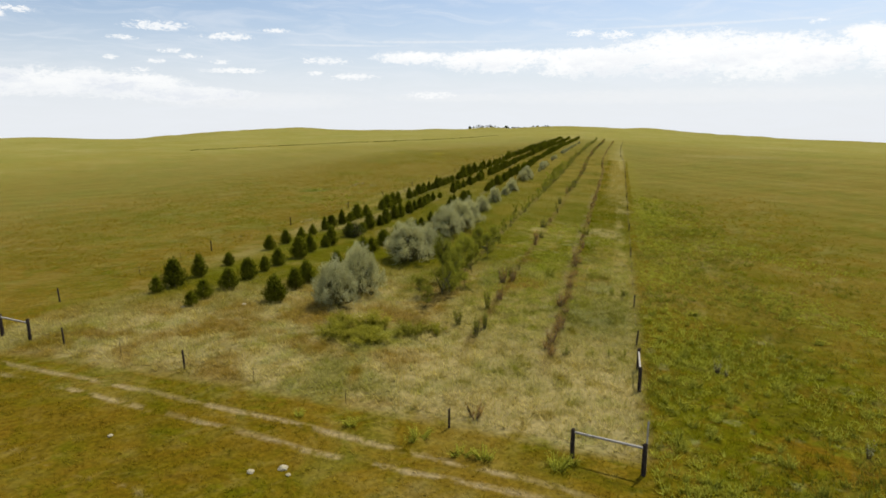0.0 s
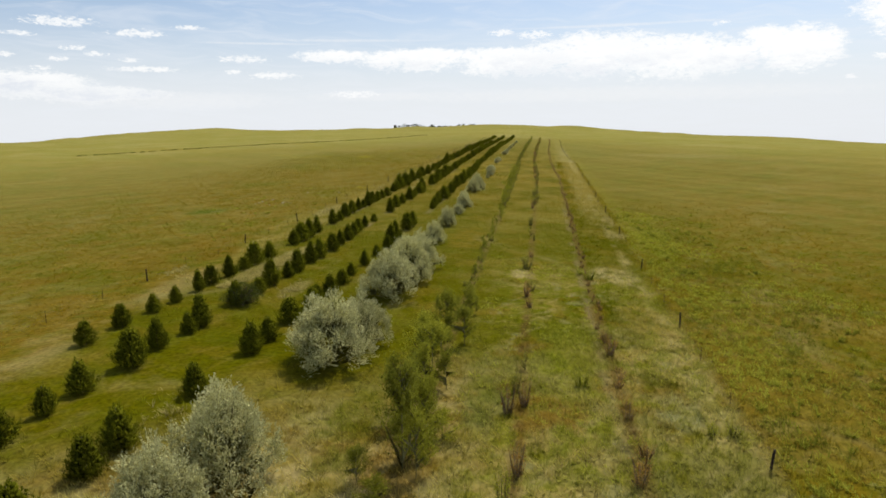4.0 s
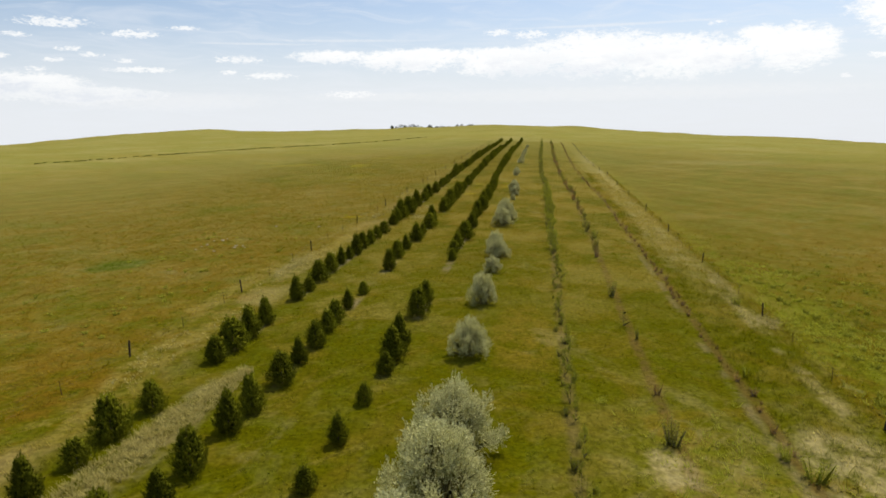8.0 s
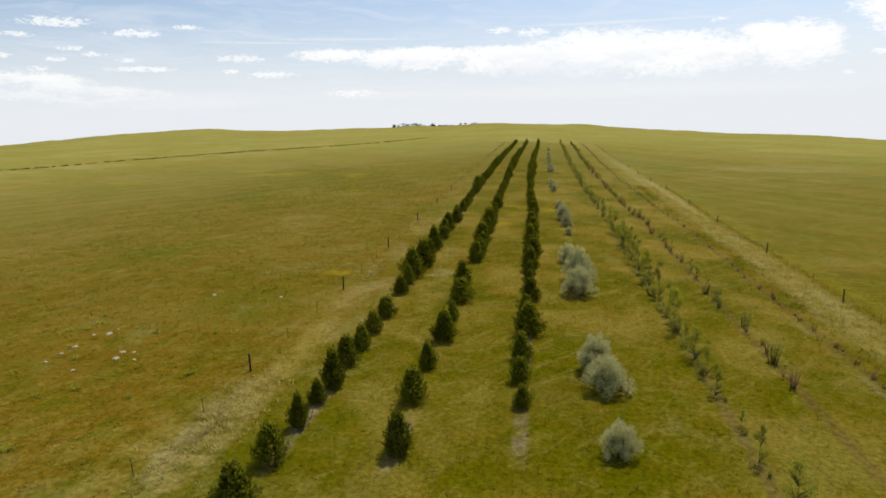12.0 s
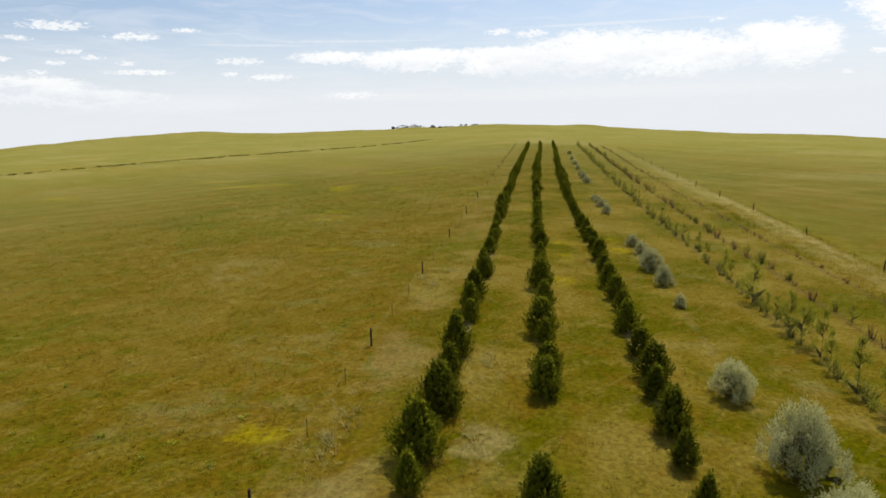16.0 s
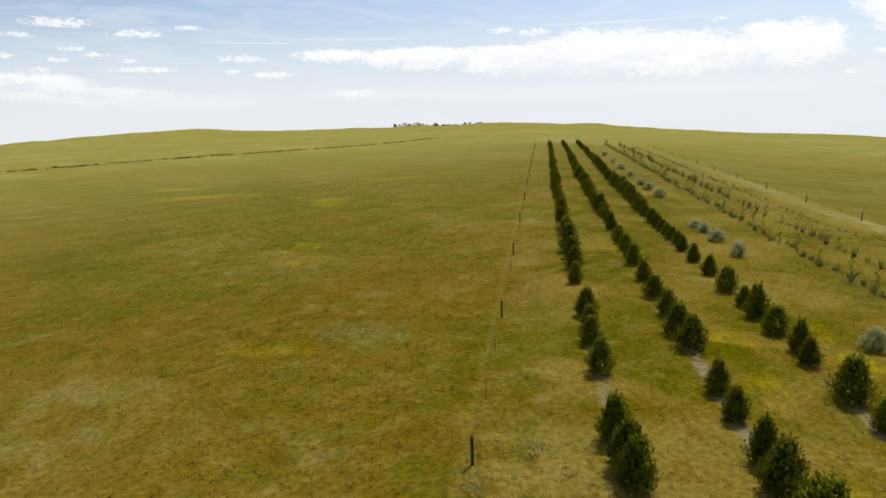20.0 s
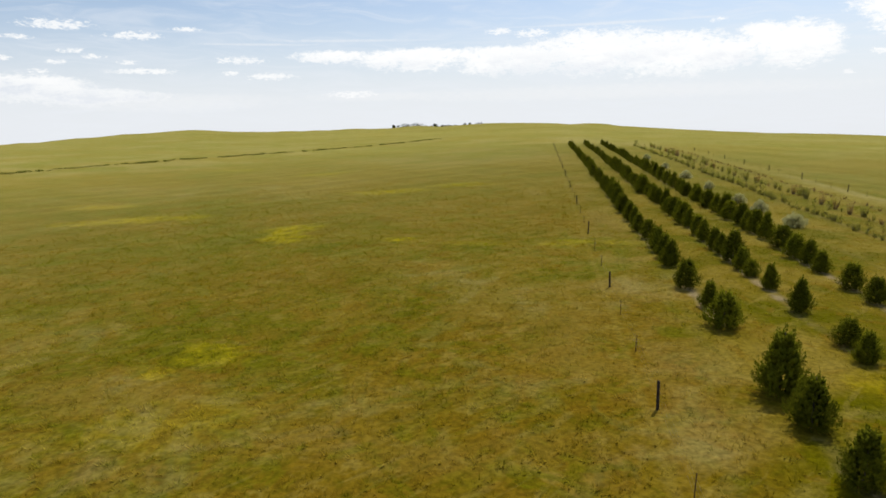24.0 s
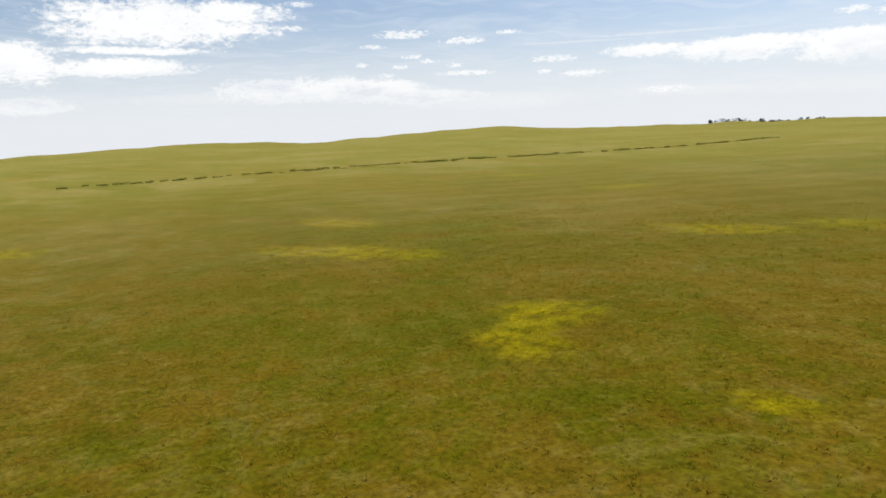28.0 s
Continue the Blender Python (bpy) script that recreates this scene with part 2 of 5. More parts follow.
# patches of other growth: x, y, half width, half length, colour name, strength
PATCHES = ((-24.8, 64.8, 0.8, 2.2, "WHEAT", 0.45), (-38.8, 79.8, 1.6, 2.2, "RUST", 0.7), (-27.8, 90.3, 1.4, 2.2, "STRAW", 0.6), (-24.1, 89.6, 1.2, 1.8, "STRAW", 0.5),
           (-34.6, 101, 1.3, 5.5, "WHEAT", 0.7), (-35.0, 111.5, 1.0, 3.0, "STRAW", 0.35), (-35.3, 127, 1.2, 3.0, "STRAW", 0.25), (-40, 119, 4.5, 4.5, "LUSH", 0.5), (-33.6, 146.4, 1.2, 3.0, "STRAW", 0.5), (-28.8, 128, 1.1, 1.6, "WHEAT", 0.7), (-29.2, 135, 1.0, 3.2, "STRAW", 0.6),
           (-34.4, 150, 1.6, 3.5, "STRAW", 0.6), (-33.6, 154, 1.6, 2.6, "STRAW", 0.6), (-42.6, 165, 2.6, 1.6, "SAGE", 0.25), (-46.4, 168.7, 1.4, 0.9, "STRAW", 0.6), (1.6, 94, 0.8, 1.6, "WHEAT", 0.9), (1.2, 104, 0.7, 4.5, "WHEAT", 0.7), (1.0, 190, 1.0, 22, "HAY", 0.7), (0.4, 250, 1.2, 24, "WHEAT", 0.7),
           (-6.6, 49.5, 1.6, 1.4, "RUST", 0.8), (-2.6, 52, 1.5, 2.2, "RUST", 0.5), (-6.6, 54.6, 1.6, 1.6, "LEAF", 0.8), (-4.6, 56.0, 1.5, 1.4, "DEEP", 0.5), (-1.0, 51, 1.2, 2.0, "SAGE", 0.6), (-9.6, 49.0, 1.0, 1.6, "SAGE", 0.5),
           (54, 225, 14, 5, "DEEP", 0.5), (40, 250, 18, 10, "HAY", 0.4), 
           (-29.3, 72, 1.0, 6.5, "WHEAT", 0.6), (-33.3, 73.5, 0.9, 3.2, "STRAW", 0.6), (-34.6, 80, 1.3, 6, "STRAW", 0.7), (-36.6, 93, 1.0, 10, "STRAW", 0.6),
           (-34.2, 106, 0.9, 12, "STRAW", 0.7), (-36.6, 75, 1.6, 3.2, "RUST", 0.8), 
           (-28.4, 124, 1.3, 6, "STRAW", 0.4), (-14.6, 87, 1.9, 6, "TAN", 0.9), (-8.6, 73.6, 1.0, 1.6, "HAY", 0.7),
           (-1.2, 75.8, 2.0, 2.6, "HAY", 0.8), (-0.6, 64, 1.6, 4, "STRAW", 0.6), (5.0, 96, 2.4, 5, "LEAF", 0.8), (4.2, 88, 2.4, 4, "LEAF", 0.7), (5.8, 106, 2.0, 4, "LEAF", 0.6),
           (9.6, 31.5, 2.2, 2.0, "DEEP", 0.7), (11.2, 43.4, 2.4, 1.4, "DEEP", 0.6), (9.0, 27.6, 3.0, 0.9, "RUST", 0.8),
           (-14.0, 33.5, 3.0, 2.2, "LEAF", 0.7), (-9.6, 52, 1.4, 5, "LUSH", 0.7), (-5.6, 56, 1.5, 5, "LEAF", 0.6), (-14.8, 46, 1.2, 5, "LUSH", 0.7),
           (0.5, 23.0, 1.6, 0.5, "DEEP", 0.7))


def material(name, rough=0.9):
    m = bpy.data.materials.new(name)
    m.use_nodes = True
    t = m.node_tree
    b = t.nodes["Principled BSDF"]
    b.inputs["Roughness"].default_value = rough
    b.inputs["Specular IOR Level"].default_value = 0.0 if rough > 0.75 else 0.2
    return m, Net(t), b


def sward_group():
    """The colour of the sward at a place: dry and green grass, mown lanes, straw strips, bare soil on the rows, wheel ruts."""
    tree = bpy.data.node_groups.new("sward", "ShaderNodeTree")
    tree.interface.new_socket("Color", in_out="OUTPUT", socket_type="NodeSocketColor")
    tree.interface.new_socket("Fine", in_out="OUTPUT", socket_type="NodeSocketFloat")
    tree.interface.new_socket("Small", in_out="OUTPUT", socket_type="NodeSocketFloat")
    k = Net(tree)
    pos = k.t.nodes.new("ShaderNodeNewGeometry").outputs["Position"]
    px, py, _ = k.xyz(pos)
    flat = k.vec(px, py, 0.0)
    big = k.noise(flat, 0.022, 4.0, 0.6, 0.6)
    mid = k.noise(flat, 0.13, 4.0, 0.6, 0.5)
    sml = k.noise(flat, 0.75, 4.0, 0.65)
    fine = k.noise(flat, 4.0, 3.0, 0.7)
    comb = k.noise(k.vec(k.add(k.mul(px, 0.35), k.mul(py, 0.25)), k.sub(k.mul(py, 1.1), k.mul(px, 1.3)), 0.0), 0.8, 4.0, 0.65, 0.8)
    clump = k.noise(k.vec(px, py, 14.0), 0.5, 4.0, 0.6, 0.9)
    stand = k.noise(k.vec(px, k.mul(py, 0.8), 31.0), 0.085, 6.0, 0.66, 1.4)
    wob = k.mul(k.sub(mid, 0.5), 5.0)
    wob2 = k.mul(k.sub(sml, 0.5), 1.6)
    x, y = k.add(px, k.add(wob, wob2)), k.add(py, k.add(wob, wob2))
    xs = k.add(px, wob2)
    c = k.mix(k.step(mid, 0.41, 0.60), GREEN, TAN)
    c = k.mix(k.mul(k.step(big, 0.40, 0.56), 0.6), c, RUST)
    c = k.mix(k.mul(k.step(sml, 0.52, 0.66), 0.45), c, STRAW)
    c = k.mix(k.mul(k.step(sml, 0.48, 0.35), 0.55), c, DEEP)
    # right-hand pasture: lush near the fence
    lush = k.mul(k.step(k.add(px, k.mul(wob2, 2.0)), 0.4, 4.0), k.step(x, 7.0, 22.0, 1.0, 0.10))
    lush = k.mul(lush, k.step(py, 60.0, 130.0, 1.0, 0.30))
    c = k.mix(k.mul(lush, 0.8), c, k.mix(k.step(mid, 0.35, 0.65), LUSH, GREEN))
    c = k.mix(k.mul(k.mul(lush, k.step(sml, 0.5, 0.7)), 0.7), c, LEAF)
    c = k.mix(k.mul(k.mul(lush, k.step(clump, 0.48, 0.38)), 0.3), c, DEEP)
    c = k.mix(k.mul(k.mul(lush, k.step(clump, 0.52, 0.64)), 0.6), c, k.mix(sml, TAN, LEAF))
    pale = k.mul(k.noise(flat, 0.31, 3.0, 0.6, 0.8), k.step(sml, 0.35, 0.65))
    c = k.mix(k.mul(k.mul(lush, k.step(pale, 0.46, 0.60)), 0.6), c, SAGE)
    c = k.mix(k.mul(k.step(comb, 0.52, 0.66), 0.34), c, STRAW)
    c = k.mix(k.mul(k.step(comb, 0.47, 0.35), 0.4), c, RUST)
    c = k.mix(k.mul(k.step(clump, 0.54, 0.64), 0.5), c, LUSH)
    c = k.mix(k.mul(k.step(clump, 0.45, 0.36), 0.45), c, RUST)
    blotch = k.noise(k.vec(px, py, 21.0), 0.34, 5.0, 0.62, 1.1)
    c = k.mix(k.mul(k.step(blotch, 0.53, 0.62), 0.5), c, k.mix(k.step(big, 0.4, 0.6), RUST, TAN))
    c = k.mix(k.mul(k.step(blotch, 0.46, 0.37), 0.5), c, k.mix(k.step(big, 0.4, 0.6), LUSH, GREEN))
    swath = k.noise(k.vec(k.mul(px, 0.6), py, 25.0), 0.055, 4.0, 0.6, 1.2)
    c = k.mix(k.mul(k.step(swath, 0.52, 0.66), 0.45), c, k.mix(sml, RUST, STRAW))
    c = k.mix(k.mul(k.step(swath, 0.45, 0.34), 0.25), c, LUSH)
    # ground between the rows
    rosy = k.noise(k.vec(px, py, 11.0), 0.28, 3.0, 0.6, 0.6)
    belt = k.mul(k.band(k.add(px, k.mul(wob2, 1.5)), FENCE_L, FENCE_R, 0.6), k.step(py, 24.0, 25.5))
    belt = k.mul(belt, k.step(py, ROW_END - 6, ROW_END + 4, 1.0, 0.0))
    slant = k.sub(y, k.mul(px, 0.95))
    lane = k.mul(belt, k.mul(k.step(slant, 58.0, 70.0), k.step(xs, -34.0, -31.5)))
    c = k.mix(k.mul(lane, 0.85), c, k.mix(k.step(mid, 0.40, 0.56), MOWN, k.mix(k.step(py, 85.0, 150.0, 0.10, 1.0), MOWN, TAN)))
    fresh = k.mul(lane, k.step(py, 80.0, 115.0, 1.0, 0.0))
    c = k.mix(k.mul(k.mul(lane, k.step(mid, 0.50, 0.64)), 0.45), c, STRAW)
    c = k.mix(k.mul(k.mul(lane, k.step(sml, 0.52, 0.70)), 0.30), c, STRAW)
    c = k.mix(k.mul(k.mul(lane, k.mul(k.step(clump, 0.46, 0.36), k.step(py, 80.0, 150.0, 0.2, 1.0))), 0.6), c, RUST)
    c = k.mix(k.mul(k.mul(lane, k.step(comb, 0.54, 0.66)), 0.35), c, STRAW)
    c = k.mix(k.mul(k.mul(lane, k.step(rosy, 0.50, 0.66)), 0.5), c, TAN)
    c = k.mix(k.mul(fresh, k.step(rosy, 0.38, 0.62, 0.75, 0.2)), c, k.mix(k.step(sml, 0.4, 0.64), MOWN, LUSH))
    tall = k.mul(belt, k.step(slant, 56.0, 68.0, 1.0, 0.0))
    c = k.mix(k.mul(tall, 0.85), c, k.mix(k.step(sml, 0.30, 0.56), STRAW, HAY))
    c = k.mix(k.mul(k.mul(tall, k.step(mid, 0.48, 0.62)), 0.6), c, LUSH)
    c = k.mix(k.mul(k.mul(tall, k.step(blotch, 0.50, 0.40)), 0.55), c, k.mix(k.step(clump, 0.42, 0.58), SAGE, LEAF))
    c = k.mix(k.mul(k.mul(tall, k.step(comb, 0.50, 0.36)), 0.55), c, k.mix(rosy, LUSH, RUST))
    c = k.mix(k.mul(k.mul(tall, k.step(comb, 0.52, 0.66)), 0.5), c, HAY)
    c = k.mix(k.mul(k.mul(tall, k.mul(k.step(rosy, 0.44, 0.62), k.step(px, -12.0, -5.0, 1.0, 0.25))), 0.7), c, RUST)
    c = k.mix(k.mul(k.mul(tall, k.mul(k.step(px, -14.0, -6.0), k.step(sml, 0.34, 0.56))), 0.55), c, HAY)
    front = k.mul(k.step(py, 21.0, 23.5, 1.0, 0.0), k.step(px, 0.0, 4.0, 1.0, 0.0))
    c = k.mix(k.mul(front, k.step(rosy, 0.42, 0.56, 0.05, 0.35)), c, RUST)
    weedy = k.mul(k.mul(belt, k.step(xs, -12.0, -8.5)), k.band(y, 38.0, 76.0, 8.0))
    c = k.mix(k.mul(weedy, 0.7), c, k.mix(k.step(mid, 0.38, 0.60), LUSH, k.mix(k.step(sml, 0.4, 0.6), LEAF, STRAW)))
    c = k.mix(k.mul(k.mul(weedy, k.step(rosy, 0.55, 0.68)), 0.6), c, RUST)
    c = k.mix(k.mul(k.mul(weedy, k.step(comb, 0.52, 0.68)), 0.35), c, HAY)
    c = k.mix(k.mul(k.mul(weedy, k.step(clump, 0.45, 0.36)), 0.7), c, DEEP)
    c = k.mix(k.mul(k.mul(weedy, k.step(pale, 0.42, 0.56)), 0.5), c, SAGE)
    edge = k.mul(k.band(k.add(px, k.mul(wob2, 0.6)), 0.0, 1.0, 0.4), k.band(py, 40.0, 112.0, 8.0))
    c = k.mix(k.mul(edge, k.mul(k.step(mid, 0.44, 0.58), k.step(clump, 0.42, 0.58, 0.05, 0.55))), c, HAY)
    strip = k.mul(k.mul(belt, k.step(y, 92.0, 122.0, 0.0, 1.0)), k.mul(k.step(xs, -2.6, -0.8), k.step(py, 200.0, 320.0, 1.0, 0.5)))
    c = k.mix(k.mul(strip, k.step(mid, 0.30, 0.62, 0.75, 0.35)), c, k.mix(k.step(sml, 0.40, 0.62), STRAW, HAY))
    rim = k.mul(k.band(k.add(px, wob2), 2.2, 4.4, 0.9), k.band(py, 88.0, 260.0, 10.0))
    c = k.mix(k.mul(rim, k.mul(k.step(mid, 0.40, 0.58), k.step(sml, 0.36, 0.58, 0.0, 0.6))), c, k.mix(k.step(py, 110.0, 150.0), LEAF, (0.21, 0.19, 0.012)))
    left = k.mul(k.band(xs, -35.2, -32.2, 0.9), k.mul(belt, k.step(mid, 0.44, 0.60, 0.0, 1.0)))
    c = k.mix(k.mul(left, k.step(py, 100.0, 180.0, 0.35, 0.12)), c, HAY)
    c = k.mix(k.mul(k.band(k.add(px, k.mul(wob2, 0.3)), -36.15, -35.85, 0.12), k.mul(k.band(py, 95.0, 340.0, 10.0), 0.4)), c, k.mix(sml, TAN, STRAW))
    # bare strip along each row, broken by weeds
    near_end = k.step(py, 40.0, 80.0, 1.0, 0.0)
    further = k.mul(k.step(py, 145.0, 205.0), k.step(py, 240.0, 330.0, 1.0, 0.0))
    for i, (rx, da, db) in enumerate(ROW_LINES):
        bx = k.sub(px, k.add(k.mul(near_end, da), k.mul(further, db)))
        b = k.mul(k.band(k.add(bx, k.mul(wob2, 0.25)), rx - 0.28, rx + 0.28, 0.2), k.band(py, 33.0, ROW_END + 1, 3.0))
        if i < 4:
            bare = k.mul(k.step(py, 72.0, 88.0), k.step(k.noise(k.vec(px, py, 8.0), 0.09, 2.0), 0.50, 0.62))
            c = k.mix(k.mul(k.mul(b, k.mul(bare, 1.0 if i < 3 else 0.1)), k.step(sml, 0.40, 0.56, 0.2, 0.9)), c, SOIL)
        else:
            c = k.mix(k.mul(b, k.step(sml, 0.34, 0.56, 0.15, 0.7)), c, (BROWN if i > 4 else SOILB))
        if i == 6:                               # bare pinkish earth beside the scrub
            side = k.mul(k.band(k.add(bx, k.mul(wob2, 0.4)), rx - 0.75, rx - 0.3, 0.25), k.band(py, 34.0, 120.0, 4.0))
            c = k.mix(k.mul(side, k.step(rosy, 0.42, 0.58, 0.0, 0.4)), c, SOIL)
    # wheel ruts of the track in front
    ya = k.add(k.sub(py, 21.9), k.mul(k.add(px, 7.7), 0.07))
    yb = k.add(k.sub(py, 20.6), k.mul(k.math("MINIMUM", k.add(px, 11.5), 0.0), 0.1))
    yc = k.add(k.sub(py, 16.2), k.mul(k.add(px, 16.0), 0.12))
    for d, lo in ((ya, 0.37), (yb, 0.41), (yc, 0.50)):
        r = k.mul(k.band(k.add(d, k.add(k.mul(wob2, 0.35), k.mul(wob, 0.12))), -0.17, 0.17, 0.16), k.step(px, -3.0, 1.0, 1.0, 0.0))
        worn = k.mul(k.step(sml, lo, lo + 0.16), k.step(mid, 0.34, 0.56, 0.25, 1.0))
        c = k.mix(k.mul(r, k.mul(worn, 0.85)), c, DUST)
    qx, qy = k.add(px, k.add(k.mul(wob, 0.25), wob2)), k.add(py, k.add(wob, wob2))
    ragged, sprinkled = k.step(sml, 0.36, 0.60, 0.1, 1.0), k.step(sml, 0.38, 0.60, 0.15, 0.85)

    def oval(ux, ox, oy, hw, hl):
        """The squared distance from an oval's middle, one at its rim."""
        q = k.t.nodes.new("ShaderNodeVectorMath")
        q.operation = "MULTIPLY_ADD"
        k.t.links.new(ux, q.inputs[0])
        q.inputs[1].default_value, q.inputs[2].default_value = (1.0 / hw, 1.0 / hl, 0.0), (-ox / hw, -oy / hl, 0.0)
        w = k.t.nodes.new("ShaderNodeVectorMath")
        w.operation = "DOT_PRODUCT"
        k.t.links.new(q.outputs[0], w.inputs[0])
        k.t.links.new(q.outputs[0], w.inputs[1])
        return w.outputs["Value"]

    spot, spread = k.vec(qx, qy, 0.0), k.vec(x, y, 0.0)
    for bx, by, ba, bb, tone, share in PATCHES:
        c = k.mix(k.mul(k.step(oval(spot, bx, by, ba, bb), 0.35, 1.6, share, 0.0), ragged), c, TONES[tone])
    # bloom
    for bx, by, ba, bb, share in BLOOM:
        c = k.mix(k.mul(k.step(oval(spread, bx, by, ba, bb), 0.0, 2.6, min(1.0, share * 1.35), 0.0), sprinkled), c, YELLOW)
    # the dark green forb patch and the pale far track
    dx, dy = k.mul(k.sub(x, -52.0), 0.4), k.mul(k.sub(y, 101.0), 0.5)
    c = k.mix(k.mul(k.step(k.add(k.mul(dx, dx), k.mul(dy, dy)), 0.5, 1.7, 1.0, 0.0), 0.85), c, (0.075, 0.105, 0.006))
    far = k.band(k.sub(py, k.mul(px, 0.16)), 366.0, 386.0, 6.0)
    c = k.mix(k.mul(k.mul(far, 0.45), k.band(px, -110.0, 10.0, 18.0)), c, STRAW)
    # far hills turn greener
    d = k.math("SQRT", k.add(k.mul(px, px), k.mul(k.sub(py, 90.0), k.sub(py, 90.0))))
    c = k.mix(k.mul(k.step(d, 80.0, 330.0), 0.70), c, k.mix(k.step(swath, 0.40, 0.60), k.mix(k.step(mid, 0.4, 0.6), HILL, GREEN), k.mix(k.step(big, 0.40, 0.60), HILLB, TAN)))
    # stands of ripe and of rank grass, some paces wide, all over the hills
    tone = k.add(k.mul(k.sub(stand, 0.5), 1.0), k.mul(k.sub(blotch, 0.5), -0.7))
    c = k.mix(k.step(tone, 0.02, 0.26, 0.0, 0.48), c, k.mix(0.55, c, k.mix(k.step(swath, 0.4, 0.6), STRAW, HAY)))
    c = k.mix(k.step(tone, -0.02, -0.26, 0.0, 0.75), c, k.mix(1.0, c, (0.74, 0.80, 0.80), "MULTIPLY"))
    out = tree.nodes.new("NodeGroupOutput")
    for i, v in enumerate((c, fine, sml)):
        k.put(out.inputs[i], v)
    return tree


def prairie(k):
    n = k.t.nodes.new("ShaderNodeGroup")
    n.node_tree = SWARD
    return n.outputs[0], n.outputs[1], n.outputs[2]


GREEN, TAN, RUST, STRAW = (0.112, 0.112, 0.003), (0.176, 0.136, 0.013), (0.168, 0.103, 0.008), (0.262, 0.214, 0.050)
DEEP, LUSH, LEAF, MOWN, HAY = (0.068, 0.069, 0.002), (0.098, 0.114, 0.003), (0.168, 0.186, 0.014), (0.092, 0.095, 0.001), (0.375, 0.325, 0.150)
SOIL, SOILB, BROWN, DUST, YELLOW = (0.27, 0.215, 0.140), (0.15, 0.115, 0.040), (0.135, 0.088, 0.028), (0.36, 0.29, 0.16), (0.36, 0.30, 0.004)
HILLB = (0.235, 0.196, 0.062)
HILL, SAGE, WHEAT = (0.158, 0.160, 0.028), (0.23, 0.24, 0.105), (0.30, 0.26, 0.115)
GREEN, TAN, RUST, STRAW, DEEP, LUSH, LEAF, MOWN, HAY, HILL, HILLB, SAGE, WHEAT = [(1.02 * r, 0.995 * g, 1.0 * b) for r, g, b in (GREEN, TAN, RUST, STRAW, DEEP, LUSH, LEAF, MOWN, HAY, HILL, HILLB, SAGE, WHEAT)]
TONES = {"SAGE": SAGE, "WHEAT": WHEAT, "HAY": HAY, "RUST": RUST, "STRAW": STRAW, "TAN": TAN, "LEAF": LEAF, "DEEP": DEEP, "LUSH": LUSH}


def sheer(k, b, c, share):
    """Light that comes through thin leaves."""
    leaf = k.node("ShaderNodeBsdfTranslucent", Color=c)
    mixed = k.node("ShaderNodeMixShader", Fac=share)
    k.t.links.new(b.outputs[0], mixed.inputs[1])
    k.t.links.new(leaf.outputs[0], mixed.inputs[2])
    k.t.links.new(mixed.outputs[0], k.t.nodes["Material Output"].inputs[0])


def downy(b):
    """The soft sheen of seed heads and leaf hairs."""
    b.inputs["Sheen Weight"].default_value, b.inputs["Sheen Roughness"].default_value = 0.46, 0.22
    b.inputs["Sheen Tint"].default_value = (0.97, 0.83, 0.26, 1)


def ground_material():
    m, k, b = material("prairie_ground", 0.95)
    c, fine, sml = prairie(k)
    shade_at = k.xyz(k.t.nodes.new("ShaderNodeNewGeometry").outputs["Position"])
    away = k.math("SQRT", k.add(k.mul(k.add(shade_at[0], 30.0), k.add(shade_at[0], 30.0)), k.mul(k.mul(k.sub(shade_at[1], 150.0), 0.6), k.mul(k.sub(shade_at[1], 150.0), 0.6))))
    # shade in the gaps under the blades, with brown thatch, put into the colour
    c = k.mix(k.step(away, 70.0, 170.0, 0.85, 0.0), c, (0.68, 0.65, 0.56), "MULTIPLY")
    c = k.mix(0.62, c, k.mix(k.step(fine, 0.28, 0.72), (0.5, 0.5, 0.5), (1.5, 1.5, 1.5)), "MULTIPLY")
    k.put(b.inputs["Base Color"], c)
    downy(b)
    bump = k.node("ShaderNodeBump", Height=k.add(k.mul(fine, 0.25), sml), Strength=0.35, Distance=0.18)
    k.put(b.inputs["Normal"], bump.outputs[0])
    return m


def grass_material():
    m, k, b = material("grass_blades", 0.8)
    c, fine, sml = prairie(k)
    rnd = k.t.nodes.new("ShaderNodeNewGeometry").outputs["Random Per Island"]
    c = k.mix(1.0, c, k.mix(k.math("POWER", rnd, 1.4), (1.24, 1.27, 0.98), (1.98, 1.96, 1.55)), "MULTIPLY")
    k.put(b.inputs["Base Color"], c)
    sheer(k, b, c, 0.5)
    return m


def foliage(name, dark, light, rough=0.7, per_object=0.25, glow=0.3):
    m, k, b = material(name, rough)
    g = k.t.nodes.new("ShaderNodeNewGeometry")
    own = k.t.nodes.new("ShaderNodeObjectInfo").outputs["Random"]
    n = k.noise(k.t.nodes.new("ShaderNodeTexCoord").outputs["Object"], 2.6, 2.0)
    f = k.add(k.mul(g.outputs["Random Per Island"], 0.7), k.mul(n, 0.5))
    c = k.mix(k.math("MULTIPLY", f, 0.85, clamp=True), dark, light)
    tone = k.mix(own, (1 - per_object,) * 3, (1 + per_object, 1 + per_object * 0.9, 1 + per_object * 0.4))
    c = k.mix(1.0, c, tone, "MULTIPLY")
    k.put(b.inputs["Base Color"], c)
    if glow:
        sheer(k, b, c, glow)
    return m


